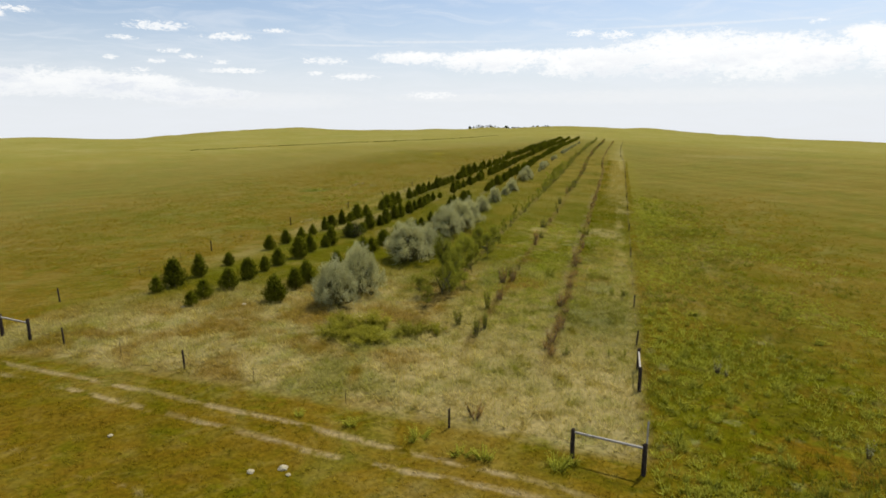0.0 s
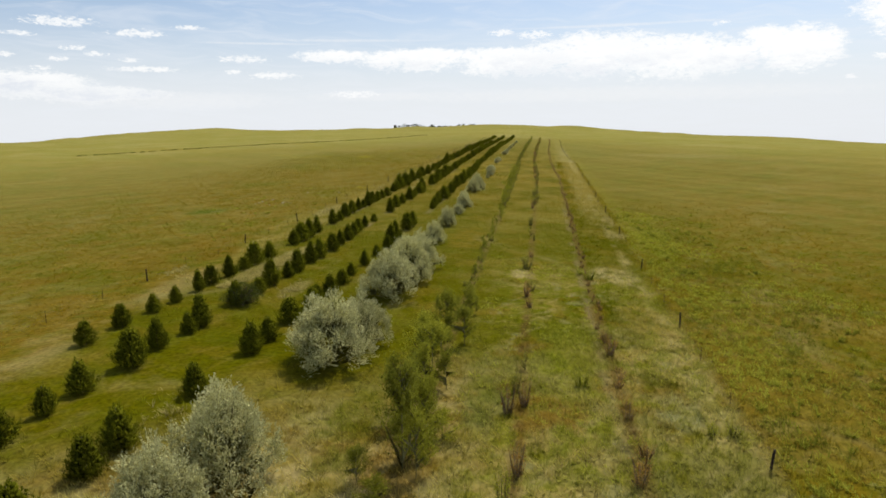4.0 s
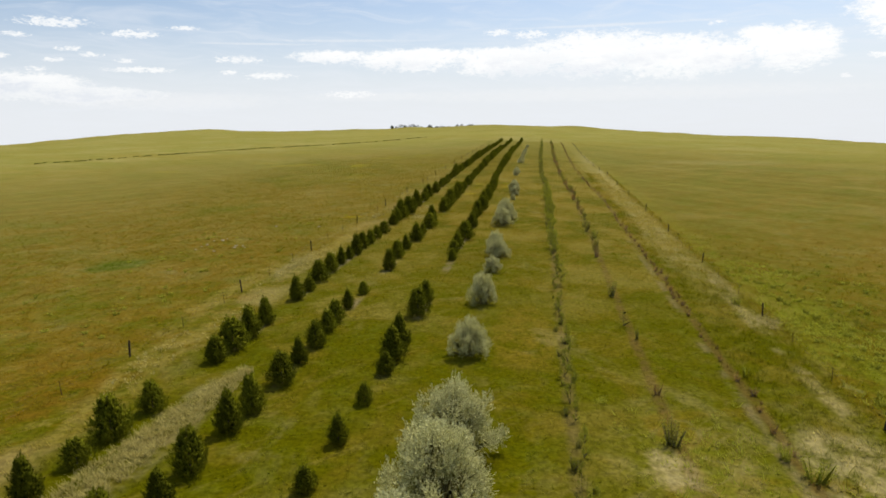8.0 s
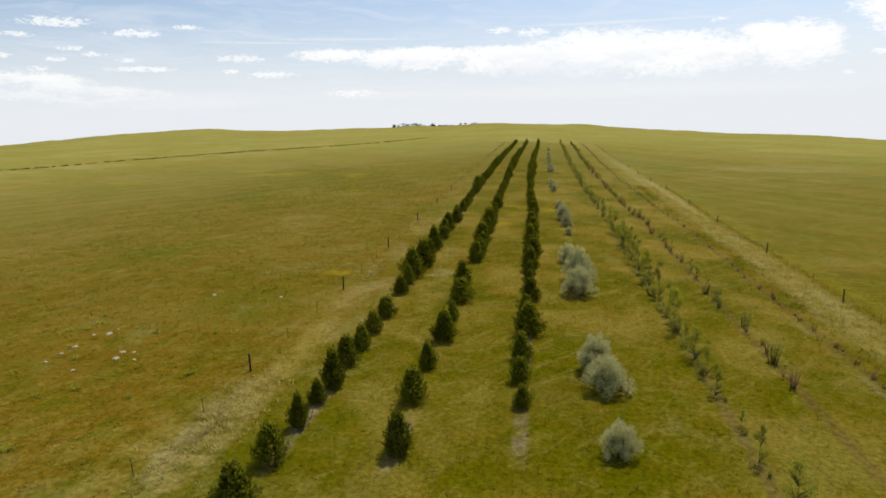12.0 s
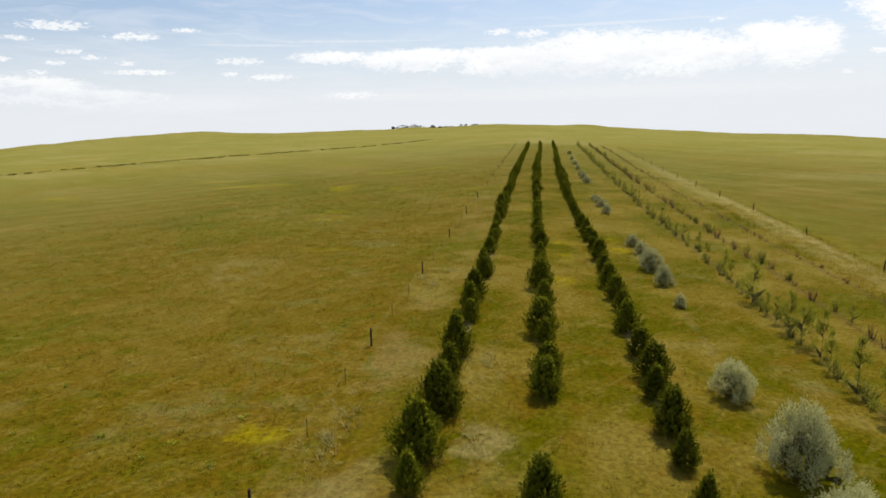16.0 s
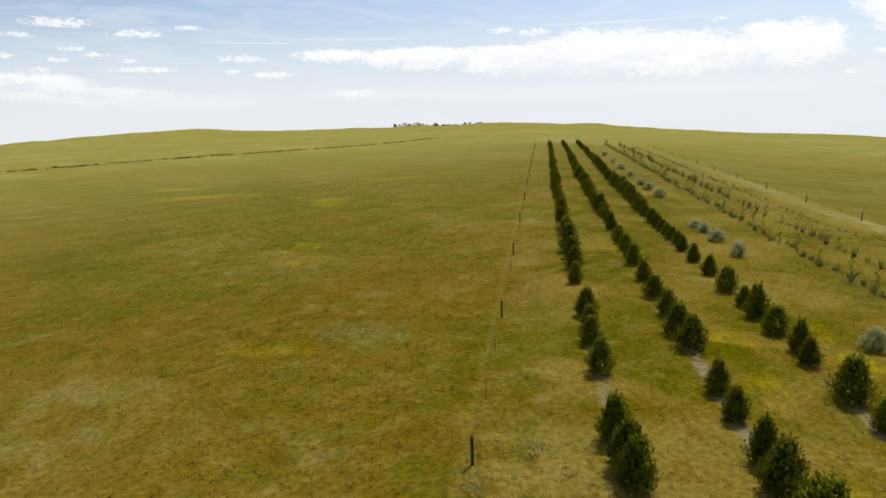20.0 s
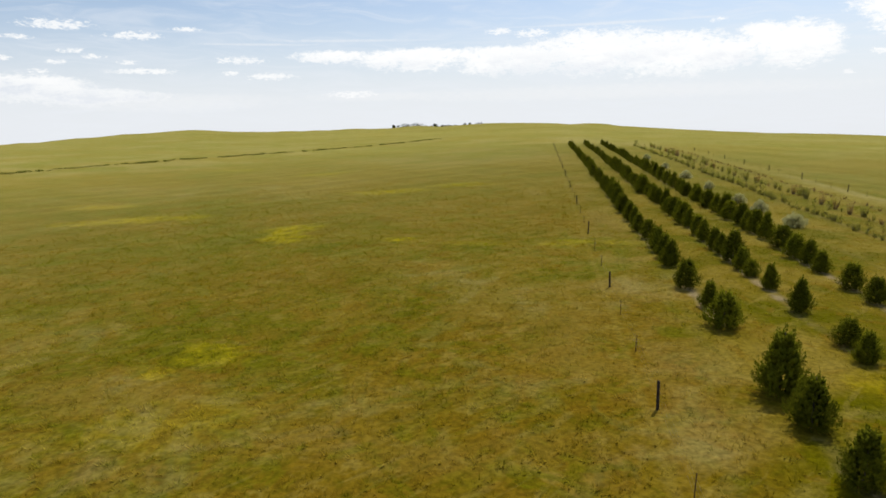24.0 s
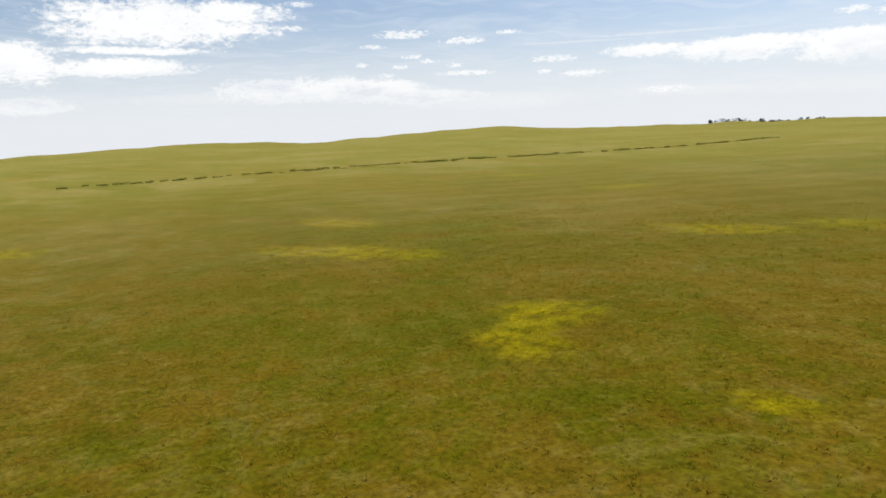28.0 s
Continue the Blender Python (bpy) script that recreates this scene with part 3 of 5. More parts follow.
def barky(name, a, c, scale=9.0):
    m, k, b = material(name, 0.9)
    co = k.t.nodes.new("ShaderNodeTexCoord").outputs["Object"]
    x, y, z = k.xyz(co)
    n = k.noise(k.vec(k.mul(x, 4.0), k.mul(y, 4.0), k.mul(z, 0.6)), scale, 4.0)
    k.put(b.inputs["Base Color"], k.mix(k.step(n, 0.3, 0.7), a, c))
    k.put(b.inputs["Normal"], k.node("ShaderNodeBump", Height=n, Strength=0.5, Distance=0.02).outputs[0])
    return m


SWARD = sward_group()
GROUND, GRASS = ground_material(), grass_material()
CEDAR = foliage("cedar_needles", (0.062, 0.072, 0.005), (0.200, 0.206, 0.014), 0.8, glow=0.30)
JUNIPER = foliage("grey_green_needles", (0.050, 0.062, 0.012), (0.17, 0.19, 0.04), 0.8, glow=0.2)
SILVER = foliage("silver_leaves", (0.14, 0.15, 0.034), (0.86, 0.82, 0.43), 0.8, per_object=0.10, glow=0.32)
SAPLING = foliage("sapling_leaves", (0.15, 0.16, 0.012), (0.38, 0.38, 0.050), 0.8, glow=0.55)
RANK = foliage("rank_shrub_leaves", (0.19, 0.19, 0.018), (0.42, 0.39, 0.075), 0.8, per_object=0.3, glow=0.55)
SCRUB = foliage("scrub_leaves", (0.25, 0.15, 0.030), (0.46, 0.30, 0.085), 0.8, glow=0.5)
BRUSH = foliage("brush_leaves", (0.17, 0.165, 0.012), (0.38, 0.36, 0.05), 0.8, glow=0.5)
PALEGRASS = foliage("pale_seed_grass", (0.25, 0.215, 0.065), (0.46, 0.405, 0.155), 0.8, glow=0.4)
WOOD = foliage("far_wood_leaves", (0.040, 0.046, 0.022), (0.090, 0.095, 0.042), 0.8, glow=0.0)
DITCH = foliage("ditch_leaves", (0.24, 0.25, 0.05), (0.36, 0.36, 0.09), 0.8, glow=0.5)
PETAL = foliage("yellow_petals", (0.20, 0.17, 0.006), (0.40, 0.33, 0.015), 0.8, glow=0.4)
FORB = foliage("forb_leaves", (0.20, 0.215, 0.014), (0.46, 0.46, 0.07), 0.8, glow=0.4)
RUSHES = foliage("dark_weed_leaves", (0.115, 0.128, 0.008), (0.27, 0.275, 0.035), 0.8, glow=0.45)
TWIG = barky("brown_twigs", (0.15, 0.10, 0.052), (0.28, 0.20, 0.11))
STEM = barky("pale_stem_bark", (0.10, 0.095, 0.032), (0.20, 0.18, 0.075))
BARK = barky("grey_bark", (0.05, 0.038, 0.026), (0.14, 0.11, 0.08))
POST = barky("weathered_post_wood", (0.022, 0.017, 0.013), (0.075, 0.058, 0.045))
RAIL = barky("bleached_rail_wood", (0.30, 0.27, 0.22), (0.50, 0.46, 0.40))
STEEL = barky("rusty_steel", (0.035, 0.024, 0.018), (0.085, 0.060, 0.045))
WIRE, _, _b = material("galvanised_wire", 0.5)
_b.inputs["Base Color"].default_value, _b.inputs["Metallic"].default_value = (0.10, 0.085, 0.06, 1), 0.5
STONE = barky("pale_fieldstone", (0.28, 0.24, 0.15), (0.46, 0.41, 0.27), 3.0)


# ---- mesh helpers ----
def tri_mesh(name, v, f, mat):
    """A mesh of triangles from arrays."""
    v, f = np.asarray(v, np.float32).reshape(-1, 3), np.asarray(f, np.int32).reshape(-1, 3)
    me = bpy.data.meshes.new(name)
    me.vertices.add(len(v))
    me.vertices.foreach_set("co", v.ravel())
    me.loops.add(len(f) * 3)
    me.loops.foreach_set("vertex_index", f.ravel())
    me.polygons.add(len(f))
    me.polygons.foreach_set("loop_start", np.arange(0, len(f) * 3, 3, dtype=np.int32))
    me.update(calc_edges=True)
    me.materials.append(mat)
    return me


def part(name, me, parent, label=""):
    ob = new(name, me)
    ob.parent = parent
    return tagged(ob, label)


def thing(name, x, y, label, category, group="", sink=0.03, turn=0.0, size=(1, 1, 1), kind=""):
    ob = new(name)
    ob.matrix_basis = pose(x, y, gz(x, y) - sink, 0, 0, turn) @ Matrix.Diagonal((*size, 1))
    ob.empty_display_size = 0.2
    return tagged(ob, label, category, group, kind)


def frame_of(d):
    """Two directions square to each of the directions d."""
    a = np.where(np.abs(d[:, 2:3]) < 0.9, [[0.0, 0.0, 1.0]], [[1.0, 0.0, 0.0]])
    u = np.cross(d, a)
    u /= np.linalg.norm(u, axis=1, keepdims=True)
    return u, np.cross(d, u)


def sprays(rng, p, d, length, width):
    """Little three-sided spindles at p along d: needle sprays."""
    n = len(p)
    d = d / np.linalg.norm(d, axis=1, keepdims=True)
    u, w = frame_of(d)
    length, width = length[:, None], width[:, None]
    mid = p + d * length * 0.4
    ring = [mid + width * (np.cos(a) * u + np.sin(a) * w) for a in (0.0, 2.1, 4.2)]
    v = np.stack([p, *ring, p + d * length], 1).reshape(-1, 3)
    f = np.array([(0, 2, 1), (0, 3, 2), (0, 1, 3), (4, 1, 2), (4, 2, 3), (4, 3, 1)])
    return v, (np.arange(n)[:, None, None] * 5 + f).reshape(-1, 3)


def leaves(rng, p, d, length, width):
    """Pointed, slightly folded leaves at p along d."""
    n = len(p)
    d = d / np.linalg.norm(d, axis=1, keepdims=True)
    u, w = frame_of(d)
    a = rng.uniform(0, 6.283, n)[:, None]
    side = np.cos(a) * u + np.sin(a) * w
    nor = np.cross(d, side)
    length, width = length[:, None], width[:, None]
    v = np.stack([p, p + d * length * 0.45 + side * width + nor * width * 0.3, p + d * length, p + d * length * 0.45 - side * width + nor * width * 0.3], 1).reshape(-1, 3)
    f = np.array([(0, 1, 2), (0, 2, 3)])
    return v, (np.arange(n)[:, None, None] * 4 + f).reshape(-1, 3)


def tubes(segs, sides=5, grown=False):
    """Tapered limbs: (start, end, start radius, end radius). grown: each limb is joined to the nearest point of those before it."""
    V, F, o = np.empty((len(segs) * (2 * sides + 1), 3)), [], 0
    ang = np.arange(sides) * 2 * np.pi / sides
    for a, b, ra, rb in segs:
        a, b = np.asarray(a, float), np.asarray(b, float)
        d = (b - a) / np.linalg.norm(b - a)
        u, w = frame_of(d[None])
        c = np.cos(ang)[:, None] * u + np.sin(ang)[:, None] * w
        low = [o + i for i in range(sides)]
        if grown and o:
            low[0] = int(np.argmin(((V[:o] - a) ** 2).sum(1)))
        V[o:o + sides], V[o + sides:o + 2 * sides], V[o + 2 * sides] = a + c * ra, b + c * rb, b + d * rb * 0.5
        for i in range(sides):
            j = (i + 1) % sides
            F += [(low[i], low[j], o + sides + j), (low[i], o + sides + j, o + sides + i), (o + sides + i, o + sides + j, o + 2 * sides)]
        o += 2 * sides + 1
    return V, F


def join(*vf):
    V, F, o = [], [], 0
    for v, f in vf:
        V.append(np.asarray(v)); F.append(np.asarray(f) + o); o += len(v)
    return np.vstack(V), np.vstack(F)


# ---- the ground ----
def axis(lo, a, b, hi, step, grow):
    mid = list(np.arange(a, b + 0.01, step))
    up, s = [], step
    while not up or up[-1] < hi:
        s *= grow
        up.append((up[-1] if up else mid[-1]) + s)
    dn, s = [], step
    while not dn or dn[-1] > lo:
        s *= grow
        dn.append((dn[-1] if dn else mid[0]) - s)
    return np.array(dn[::-1] + mid + up)


def build_ground():
    xs, ys = axis(-3000, -70, 30, 3000, 1.0, 1.055), axis(-2800, 8, 270, 3200, 1.0, 1.055)
    X, Y = np.meshgrid(xs, ys)
    v = np.stack([X, Y, height(X, Y)], 2).reshape(-1, 3)
    i = (np.arange(len(ys) - 1)[:, None] * len(xs) + np.arange(len(xs) - 1)).ravel()
    f = np.concatenate([np.stack([i, i + 1, i + len(xs) + 1], 1), np.stack([i, i + len(xs) + 1, i + len(xs)], 1)])
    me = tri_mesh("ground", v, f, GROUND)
    me.polygons.foreach_set("use_smooth", np.ones(len(f), bool))
    tagged(new("ground", me), "rolling dry olive-green prairie with straw and mown strips", "ground", kind="structure")


build_ground()


# ---- grass, forbs, bloom ----
def blades(name, rng, x, y, tall, spread, wide, count, mat, label, category="grass", sink=0.03, comb=0.6):
    """Tufts of blades, each blade one bent triangle pair, at the places x, y."""
    n = len(x) * count
    bx, by = np.repeat(x, count), np.repeat(y, count)
    h = np.repeat(tall, count) * rng.uniform(0.55, 1.1, n)
    a, r = rng.uniform(0, 6.283, n), np.repeat(spread, count) if np.ndim(spread) else np.full(n, spread)
    px, py = bx + np.cos(a) * r * rng.uniform(0.1, 0.6, n), by + np.sin(a) * r * rng.uniform(0.1, 0.6, n)
    z = height(px, py) - sink
    lean = h * rng.uniform(0.6, 1.6, n)
    a = a * 0.75 + comb
    tx, ty = px + np.cos(a) * lean, py + np.sin(a) * lean
    b = a + 1.571 + rng.uniform(-0.4, 0.4, n)
    w = wide * rng.uniform(0.6, 1.4, n)
    v = np.stack([np.stack([px - np.cos(b) * w, py - np.sin(b) * w, z], 1), np.stack([px + np.cos(b) * w, py + np.sin(b) * w, z], 1),
                  np.stack([tx, ty, z + h], 1)], 1).reshape(-1, 3)
    ob = new(name, tri_mesh(name, v, np.arange(n * 3).reshape(-1, 3), mat))
    return tagged(ob, label, category, kind="stuff")


def scatter(rng, x0, x1, y0, y1, per_m2):
    n = int((x1 - x0) * (y1 - y0) * per_m2)
    return rng.uniform(x0, x1, n), rng.uniform(y0, y1, n)


def build_grass():
    rng = np.random.default_rng(4)
    x, y = scatter(rng, -36, 2.2, 25, 78, 13)
    keep = rng.uniform(0, 1, len(x)) > np.clip((y - 0.95 * x - 55) / 16, 0, 1)
    x, y = x[keep], y[keep]
    blades("grass", rng, x, y, rng.uniform(0.2, 0.5, len(x)), 0.2, 0.018, 6, GRASS, "tall pale straw grass, wind-combed")
    x, y = scatter(rng, -3.2, 2.4, 58, 200, 7)
    blades("grass", rng, x, y, rng.uniform(0.15, 0.42, len(x)), 0.2, 0.02, 6, GRASS, "tall pale straw grass along the wire fence")
    x, y = scatter(rng, -35.6, -3.2, 56, 270, 6)
    keep = rng.uniform(0, 1, len(x)) > np.clip((y - 200) / 70, 0, 1)
    x, y = x[keep], y[keep]
    blades("grass", rng, x, y, rng.uniform(0.08, 0.2, len(x)), 0.12, 0.018, 5, GRASS, "short mown grass between tree rows")
    x, y = scatter(rng, -95, -35.8, 40, 270, 6)
    keep = rng.uniform(0, 1, len(x)) > np.maximum(np.clip((-60 - x) / 35, 0, 1), np.clip((y - 195) / 75, 0, 1))
    x, y = x[keep], y[keep]
    blades("grass", rng, x, y, rng.uniform(0.07, 0.20, len(x)), 0.19, 0.024, 6, GRASS, "dry olive pasture grass in tufts")
    x, y = scatter(rng, 1.8, 32, 14, 130, 6)
    keep = rng.uniform(0, 1, len(x)) > np.maximum(np.clip((x - 10) / 20, 0, 1), np.clip((y - 60) / 70, 0, 1))
    x, y = x[keep], y[keep]
    blades("grass", rng, x, y, rng.uniform(0.12, 0.36, len(x)), 0.18, 0.022, 6, GRASS, "green pasture grass in tufts")
    x, y = scatter(rng, -46, 6, 5, 25, 10)
    blades("grass", rng, x, y, rng.uniform(0.06, 0.18, len(x)), 0.11, 0.022, 5, GRASS, "short trodden grass beside the wheel track")
    # pale seed-headed grass in the gap between the first two rows
    x, y = scatter(rng, -1, 1, 64, 79, 26)
    x = x * 0.9 * np.sqrt(np.clip(1 - ((y - 71.5) / 8) ** 2, 0, 1)) - 29.9 + (y - 66) * 0.1
    blades("seed_grass", rng, x, y, rng.uniform(0.16, 0.36, len(x)), 0.16, 0.013, 10, PALEGRASS, "pale ripe seed grass between two cedar rows", comb=1.2)
    x, y = scatter(rng, -35.4, -32.6, 66, 112, 7)
    keep = np.sin(x * 1.3 + y / 2.3) + np.sin(y / 3.1) + rng.uniform(-0.8, 0.8, len(x)) > 0.5
    blades("seed_grass", rng, x[keep], y[keep], rng.uniform(0.10, 0.24, keep.sum()), 0.18, 0.018, 8, PALEGRASS, "pale ripe seed grass along the left wire fence", comb=1.2)
    bx, by = [], []
    for cx, cy, a, b, n in ((-24.8, 64.8, 0.7, 2.6, 60), (-36.4, 68.5, 0.9, 2.0, 70), (-34.7, 101, 1.0, 5.0, 260), (-34.2, 150, 1.6, 4.0, 50), (-33.6, 154, 1.6, 3.4, 45), (-35.3, 152, 0.8, 2.6, 24), (-29.0, 128, 0.9, 2.0, 40), (-29.2, 136, 0.8, 3.6, 50),
                            (-42.6, 165, 2.6, 1.6, 26), (1.6, 94, 0.6, 1.4, 60), (1.2, 104, 0.5, 4.0, 110), (-34.7, 128, 0.9, 3.0, 90), (-22.6, 45.5, 1.4, 2.0, 60)):
        ang, r = rng.uniform(0, 6.283, n), np.abs(rng.normal(0, 0.7, n))
        bx.append(cx + np.cos(ang) * r * a); by.append(cy + np.sin(ang) * r * b)
    bx, by = np.concatenate(bx), np.concatenate(by)
    blades("seed_grass", rng, bx, by, rng.uniform(0.12, 0.30, len(bx)), 0.16, 0.015, 8, PALEGRASS, "pale ripe seed grass in loose patches", comb=1.2)
    # broad-leaved weeds
    x, y = scatter(rng, 2.0, 26, 14, 120, 8.0)
    keep = (np.sin(x / 2.1 + 1.5 * np.sin(y / 3.7)) + np.sin(y / 2.9 + x / 5)) * 0.5 + rng.uniform(-0.6, 0.6, len(x)) > 0.12 + np.clip((x - 10) / 11, 0, 2) + np.clip((y - 70) / 40, 0, 2) * 0.9
    x, y = x[keep], y[keep]
    blades("forbs", rng, x, y, rng.uniform(0.10, 0.30, len(x)), 0.30, 0.026, 11, FORB, "bright green leafy weeds in clumps", "weeds")
    x, y = scatter(rng, 2.2, 24, 14, 110, 7.0)
    keep = (np.sin(x / 1.7 + 2.0 + 1.5 * np.sin(y / 2.9)) + np.sin(y / 2.3 - x / 4)) * 0.5 + rng.uniform(-0.9, 0.9, len(x)) > 0.50 + np.clip((x - 10) / 12, 0, 2) + np.clip((y - 70) / 40, 0, 2) * 0.9
    x, y = x[keep], y[keep]
    blades("forbs", rng, x, y, rng.uniform(0.14, 0.40, len(x)), 0.28, 0.02, 11, RUSHES, "dark green rank weeds in pasture", "weeds", comb=1.0)
    x, y = scatter(rng, -11, 1.2, 44, 80, 3.5)
    keep = np.sin(x / 1.3 + 1.5 * np.sin(y / 2.7)) + np.sin(y / 2.1 + x / 3) + rng.uniform(-1, 1, len(x)) > 0.5
    x, y = x[keep], y[keep]
    blades("forbs", rng, x, y, rng.uniform(0.08, 0.26, len(x)), 0.34, 0.02, 14, FORB, "fresh green weeds among straw grass", "weeds")
    # yellow bloom
    bx, by = [], []
    for cx, cy, a, b, share in BLOOM:
        n = int(a * b * 10 * share)
        ang, r = rng.uniform(0, 6.283, n), np.abs(rng.normal(0, 0.75, n))
        bx.append(cx + np.cos(ang) * r * a); by.append(cy + np.sin(ang) * r * b)
    bx, by = np.concatenate(bx), np.concatenate(by)
    blades("flowers", rng, bx, by, rng.uniform(0.05, 0.14, len(bx)), 0.10, 0.016, 6, PETAL, "low yellow flowers in loose patches", "flowers")


build_grass()


# ---- cedars ----
def cedar_crown(seed, n, fat=1.0, point=1.0):
    """A crown one metre high: a full pointed cone down to the ground, of many small upswept plumes over a dark heart."""
    rng = np.random.default_rng(seed)
    nb = max(46, n // 34)
    t = (np.arange(nb) + rng.uniform(0, 1, nb)) / nb
    t = 1 - np.sqrt(1 - t * 0.997)              # more plumes low down, where the crown is wide
    a = np.arange(nb) * 2.4 + rng.uniform(-0.6, 0.6, nb)
    bulge = rng.uniform(0, 6.283, 3)

    def girth(z, way):
        lobed = 1 + 0.13 * np.sin(way * 2 + bulge[0] + z * 3) + 0.10 * np.sin(way * 3 + bulge[1] - z * 7)
        return 0.385 * fat * lobed * np.minimum((z + 0.14) * 3.2, 1.0) * np.maximum(1 - z, 0.0) ** (0.84 / point)

    out = girth(t, a) * rng.uniform(0.66, 1.10, nb) + 0.004
    c = np.stack([np.cos(a) * out, np.sin(a) * out, 0.03 + t * 0.84], 1)
    aim = np.stack([np.cos(a) * 0.50, np.sin(a) * 0.50, 0.75 + t * 1.2], 1) + rng.normal(0, 0.12, (nb, 3))
    aim /= np.linalg.norm(aim, axis=1, keepdims=True)
    m = n // nb
    b = np.repeat(np.arange(nb), m)
    u = rng.uniform(-0.6, 1.0, len(b))
    size = (rng.uniform(0.7, 1.3, nb) * (0.70 + 0.45 * (1 - t)))[b]
    taper = (1.1 - 0.9 * u.clip(0)) * size
    p = c[b] + aim[b] * (u * 0.105 * size)[:, None] + rng.normal(0, 0.021, (len(b), 3)) * taper[:, None]
    p[:, 2] = np.clip(p[:, 2], 0.015, 1.03)
    d = aim[b] + rng.normal(0, 0.36, (len(b), 3))
    v1 = leaves(rng, p, d, rng.uniform(0.022, 0.046, len(b)), rng.uniform(0.0042, 0.0080, len(b)) * (2.1 if n < 1800 else 1.0))
    m = max(150, n // 16)
    t2, a2 = rng.uniform(0, 0.85, m), rng.uniform(0, 6.283, m)
    r2 = girth(t2, a2) * rng.uniform(0.25, 0.74, m)
    p2 = np.stack([np.cos(a2) * r2, np.sin(a2) * r2, 0.02 + t2 * 0.82], 1)
    d2 = np.stack([np.cos(a2) * 0.5, np.sin(a2) * 0.5, np.ones(m)], 1) + rng.normal(0, 0.2, (m, 3))
    return join(v1, sprays(rng, p2, d2, np.full(m, 0.13), np.full(m, 0.036)))


def cedar_models(n, count, far):
    out = []
    for i in range(count):
        fat, point = (1.0, 1.12, 0.84, 1.22, 1.02, 0.92, 1.10)[i], (0.90, 1.10, 0.80, 1.30, 0.95, 0.86, 1.0)[i]
        crown = tri_mesh("crown", *cedar_crown(11 + i + 40 * far, n, fat, point), CEDAR)
        trunk = tri_mesh("trunk", *tubes([((0, 0, -0.05), (0.005, 0.004, 0.35), 0.022, 0.013), ((0.005, 0.004, 0.35), (0, 0, 0.8), 0.013, 0.004)]), BARK)
        out.append((crown, trunk))
    return out


CEDAR_LOOK = ("conical dark green cedar, dense and upswept", "broad dark green cedar, rounded top", "slim dark green cedar with pointed tip",
              "bushy dark green cedar, wide as high", "dark green young cedar in the planted row", "slender upright green cedar, feathery edges", "dense dark green cedar with lobed sides")
# along each row: distance and height of the cedars
C1 = [37.0, 38.8, 41.8, 45.7, 52.2, 55.2, 58.1, 60.3, 63.0, 64.9, 67.3, 69.6, 71.7, 74.1, 79.9, 81.7, 83.6, 85.9, 91.2, 93.5, 96.2, 99.1, 101.9, 104.2, 106.0, 108.7, 111.1, 113.9, 117.0, 122.1, 124.9, 127.0, 130.5, 131.9, 134.4, 136.7, 142.2, 144.5, 147.1, 152.5, 153.5, 155.2, 161.0, 164.6, 167.0, 168.8, 175.5, 179.2, 182.3, 184.6, 191.6, 194.6, 198.3, 203.6]
H1 = [1.4, 2.5, 2.1, 1.3, 1.6, 1.6, 1.4, 1.3, 1.8, 1.7, 2.0, 1.3, 2.2, 1.7, 1.7, 2.2, 2.2, 2.0, 2.0, 1.3, 2.0, 1.9, 1.8, 1.4, 2.3, 1.9, 1.7, 1.6, 1.6, 1.6, 1.8, 2.8, 2.7, 1.8, 1.8, 2.7, 1.6, 2.1, 2.3, 2.0, 2.0, 2.0, 1.9, 1.7, 1.4, 1.9, 1.7, 1.9, 2.0, 2.7, 2.0, 1.6, 1.9, 2.0]
C2 = [34.8, 36.6, 39.1, 41.9, 44.5, 46.6, 49.7, 52.2, 54.7, 56.0, 60.4, 63.4, 65.5, 67.9, 69.8, 72.8, 74.6, 77.6, 80.1, 82.6, 85.0, 86.8, 89.6, 93.0, 100.4, 105.0, 108.9, 113.0, 115.5, 116.6, 120.8, 124.1, 132.5, 134.7, 139.0, 140.4, 145.7, 150.0, 152.8, 154.5, 157.3, 159.6, 164.4, 166.2, 169.3, 172.5, 176.3, 180.6, 183.0, 185.4, 188.0, 189.8, 194.4, 198.7, 201.5, 203.1]
H2 = [1.2, 1.6, 1.8, 2.0, 1.5, 1.8, 2.3, 2.0, 1.5, 2.3, 1.9, 1.3, 2.3, 1.5, 2.1, 2.2, 2.1, 1.9, 1.7, 1.8, 1.6, 1.7, 1.5, 1.1, 2.1, 1.9, 1.7, 2.2, 1.2, 1.5, 2.0, 2.4, 2.2, 2.0, 1.7, 2.5, 2.1, 2.6, 2.1, 1.9, 1.5, 1.7, 1.9, 1.9, 1.7, 1.6, 1.6, 1.8, 1.3, 1.6, 1.5, 1.4, 2.0, 1.7, 1.2, 1.7]
C3 = [37.3, 40.7, 42.5, 47.3, 52.7, 54.5, 57.6, 60.7, 62.1, 63.9, 66.7, 69.2, 72.6, 76.1, 79.5, 81.1, 83.1, 88.8, 91.8, 105.3, 108.0, 110.9, 114.8, 117.2, 118.9, 121.5, 124.8, 127.5, 129.9, 133.0, 135.0, 137.9, 141.5, 145.6, 148.2, 151.2, 155.3, 157.3, 159.7, 163.1, 164.7, 167.0, 169.6, 171.5, 174.4, 178.4, 182.4, 186.0, 188.5, 190.5, 192.6, 194.5, 196.7, 199.1, 202.9]
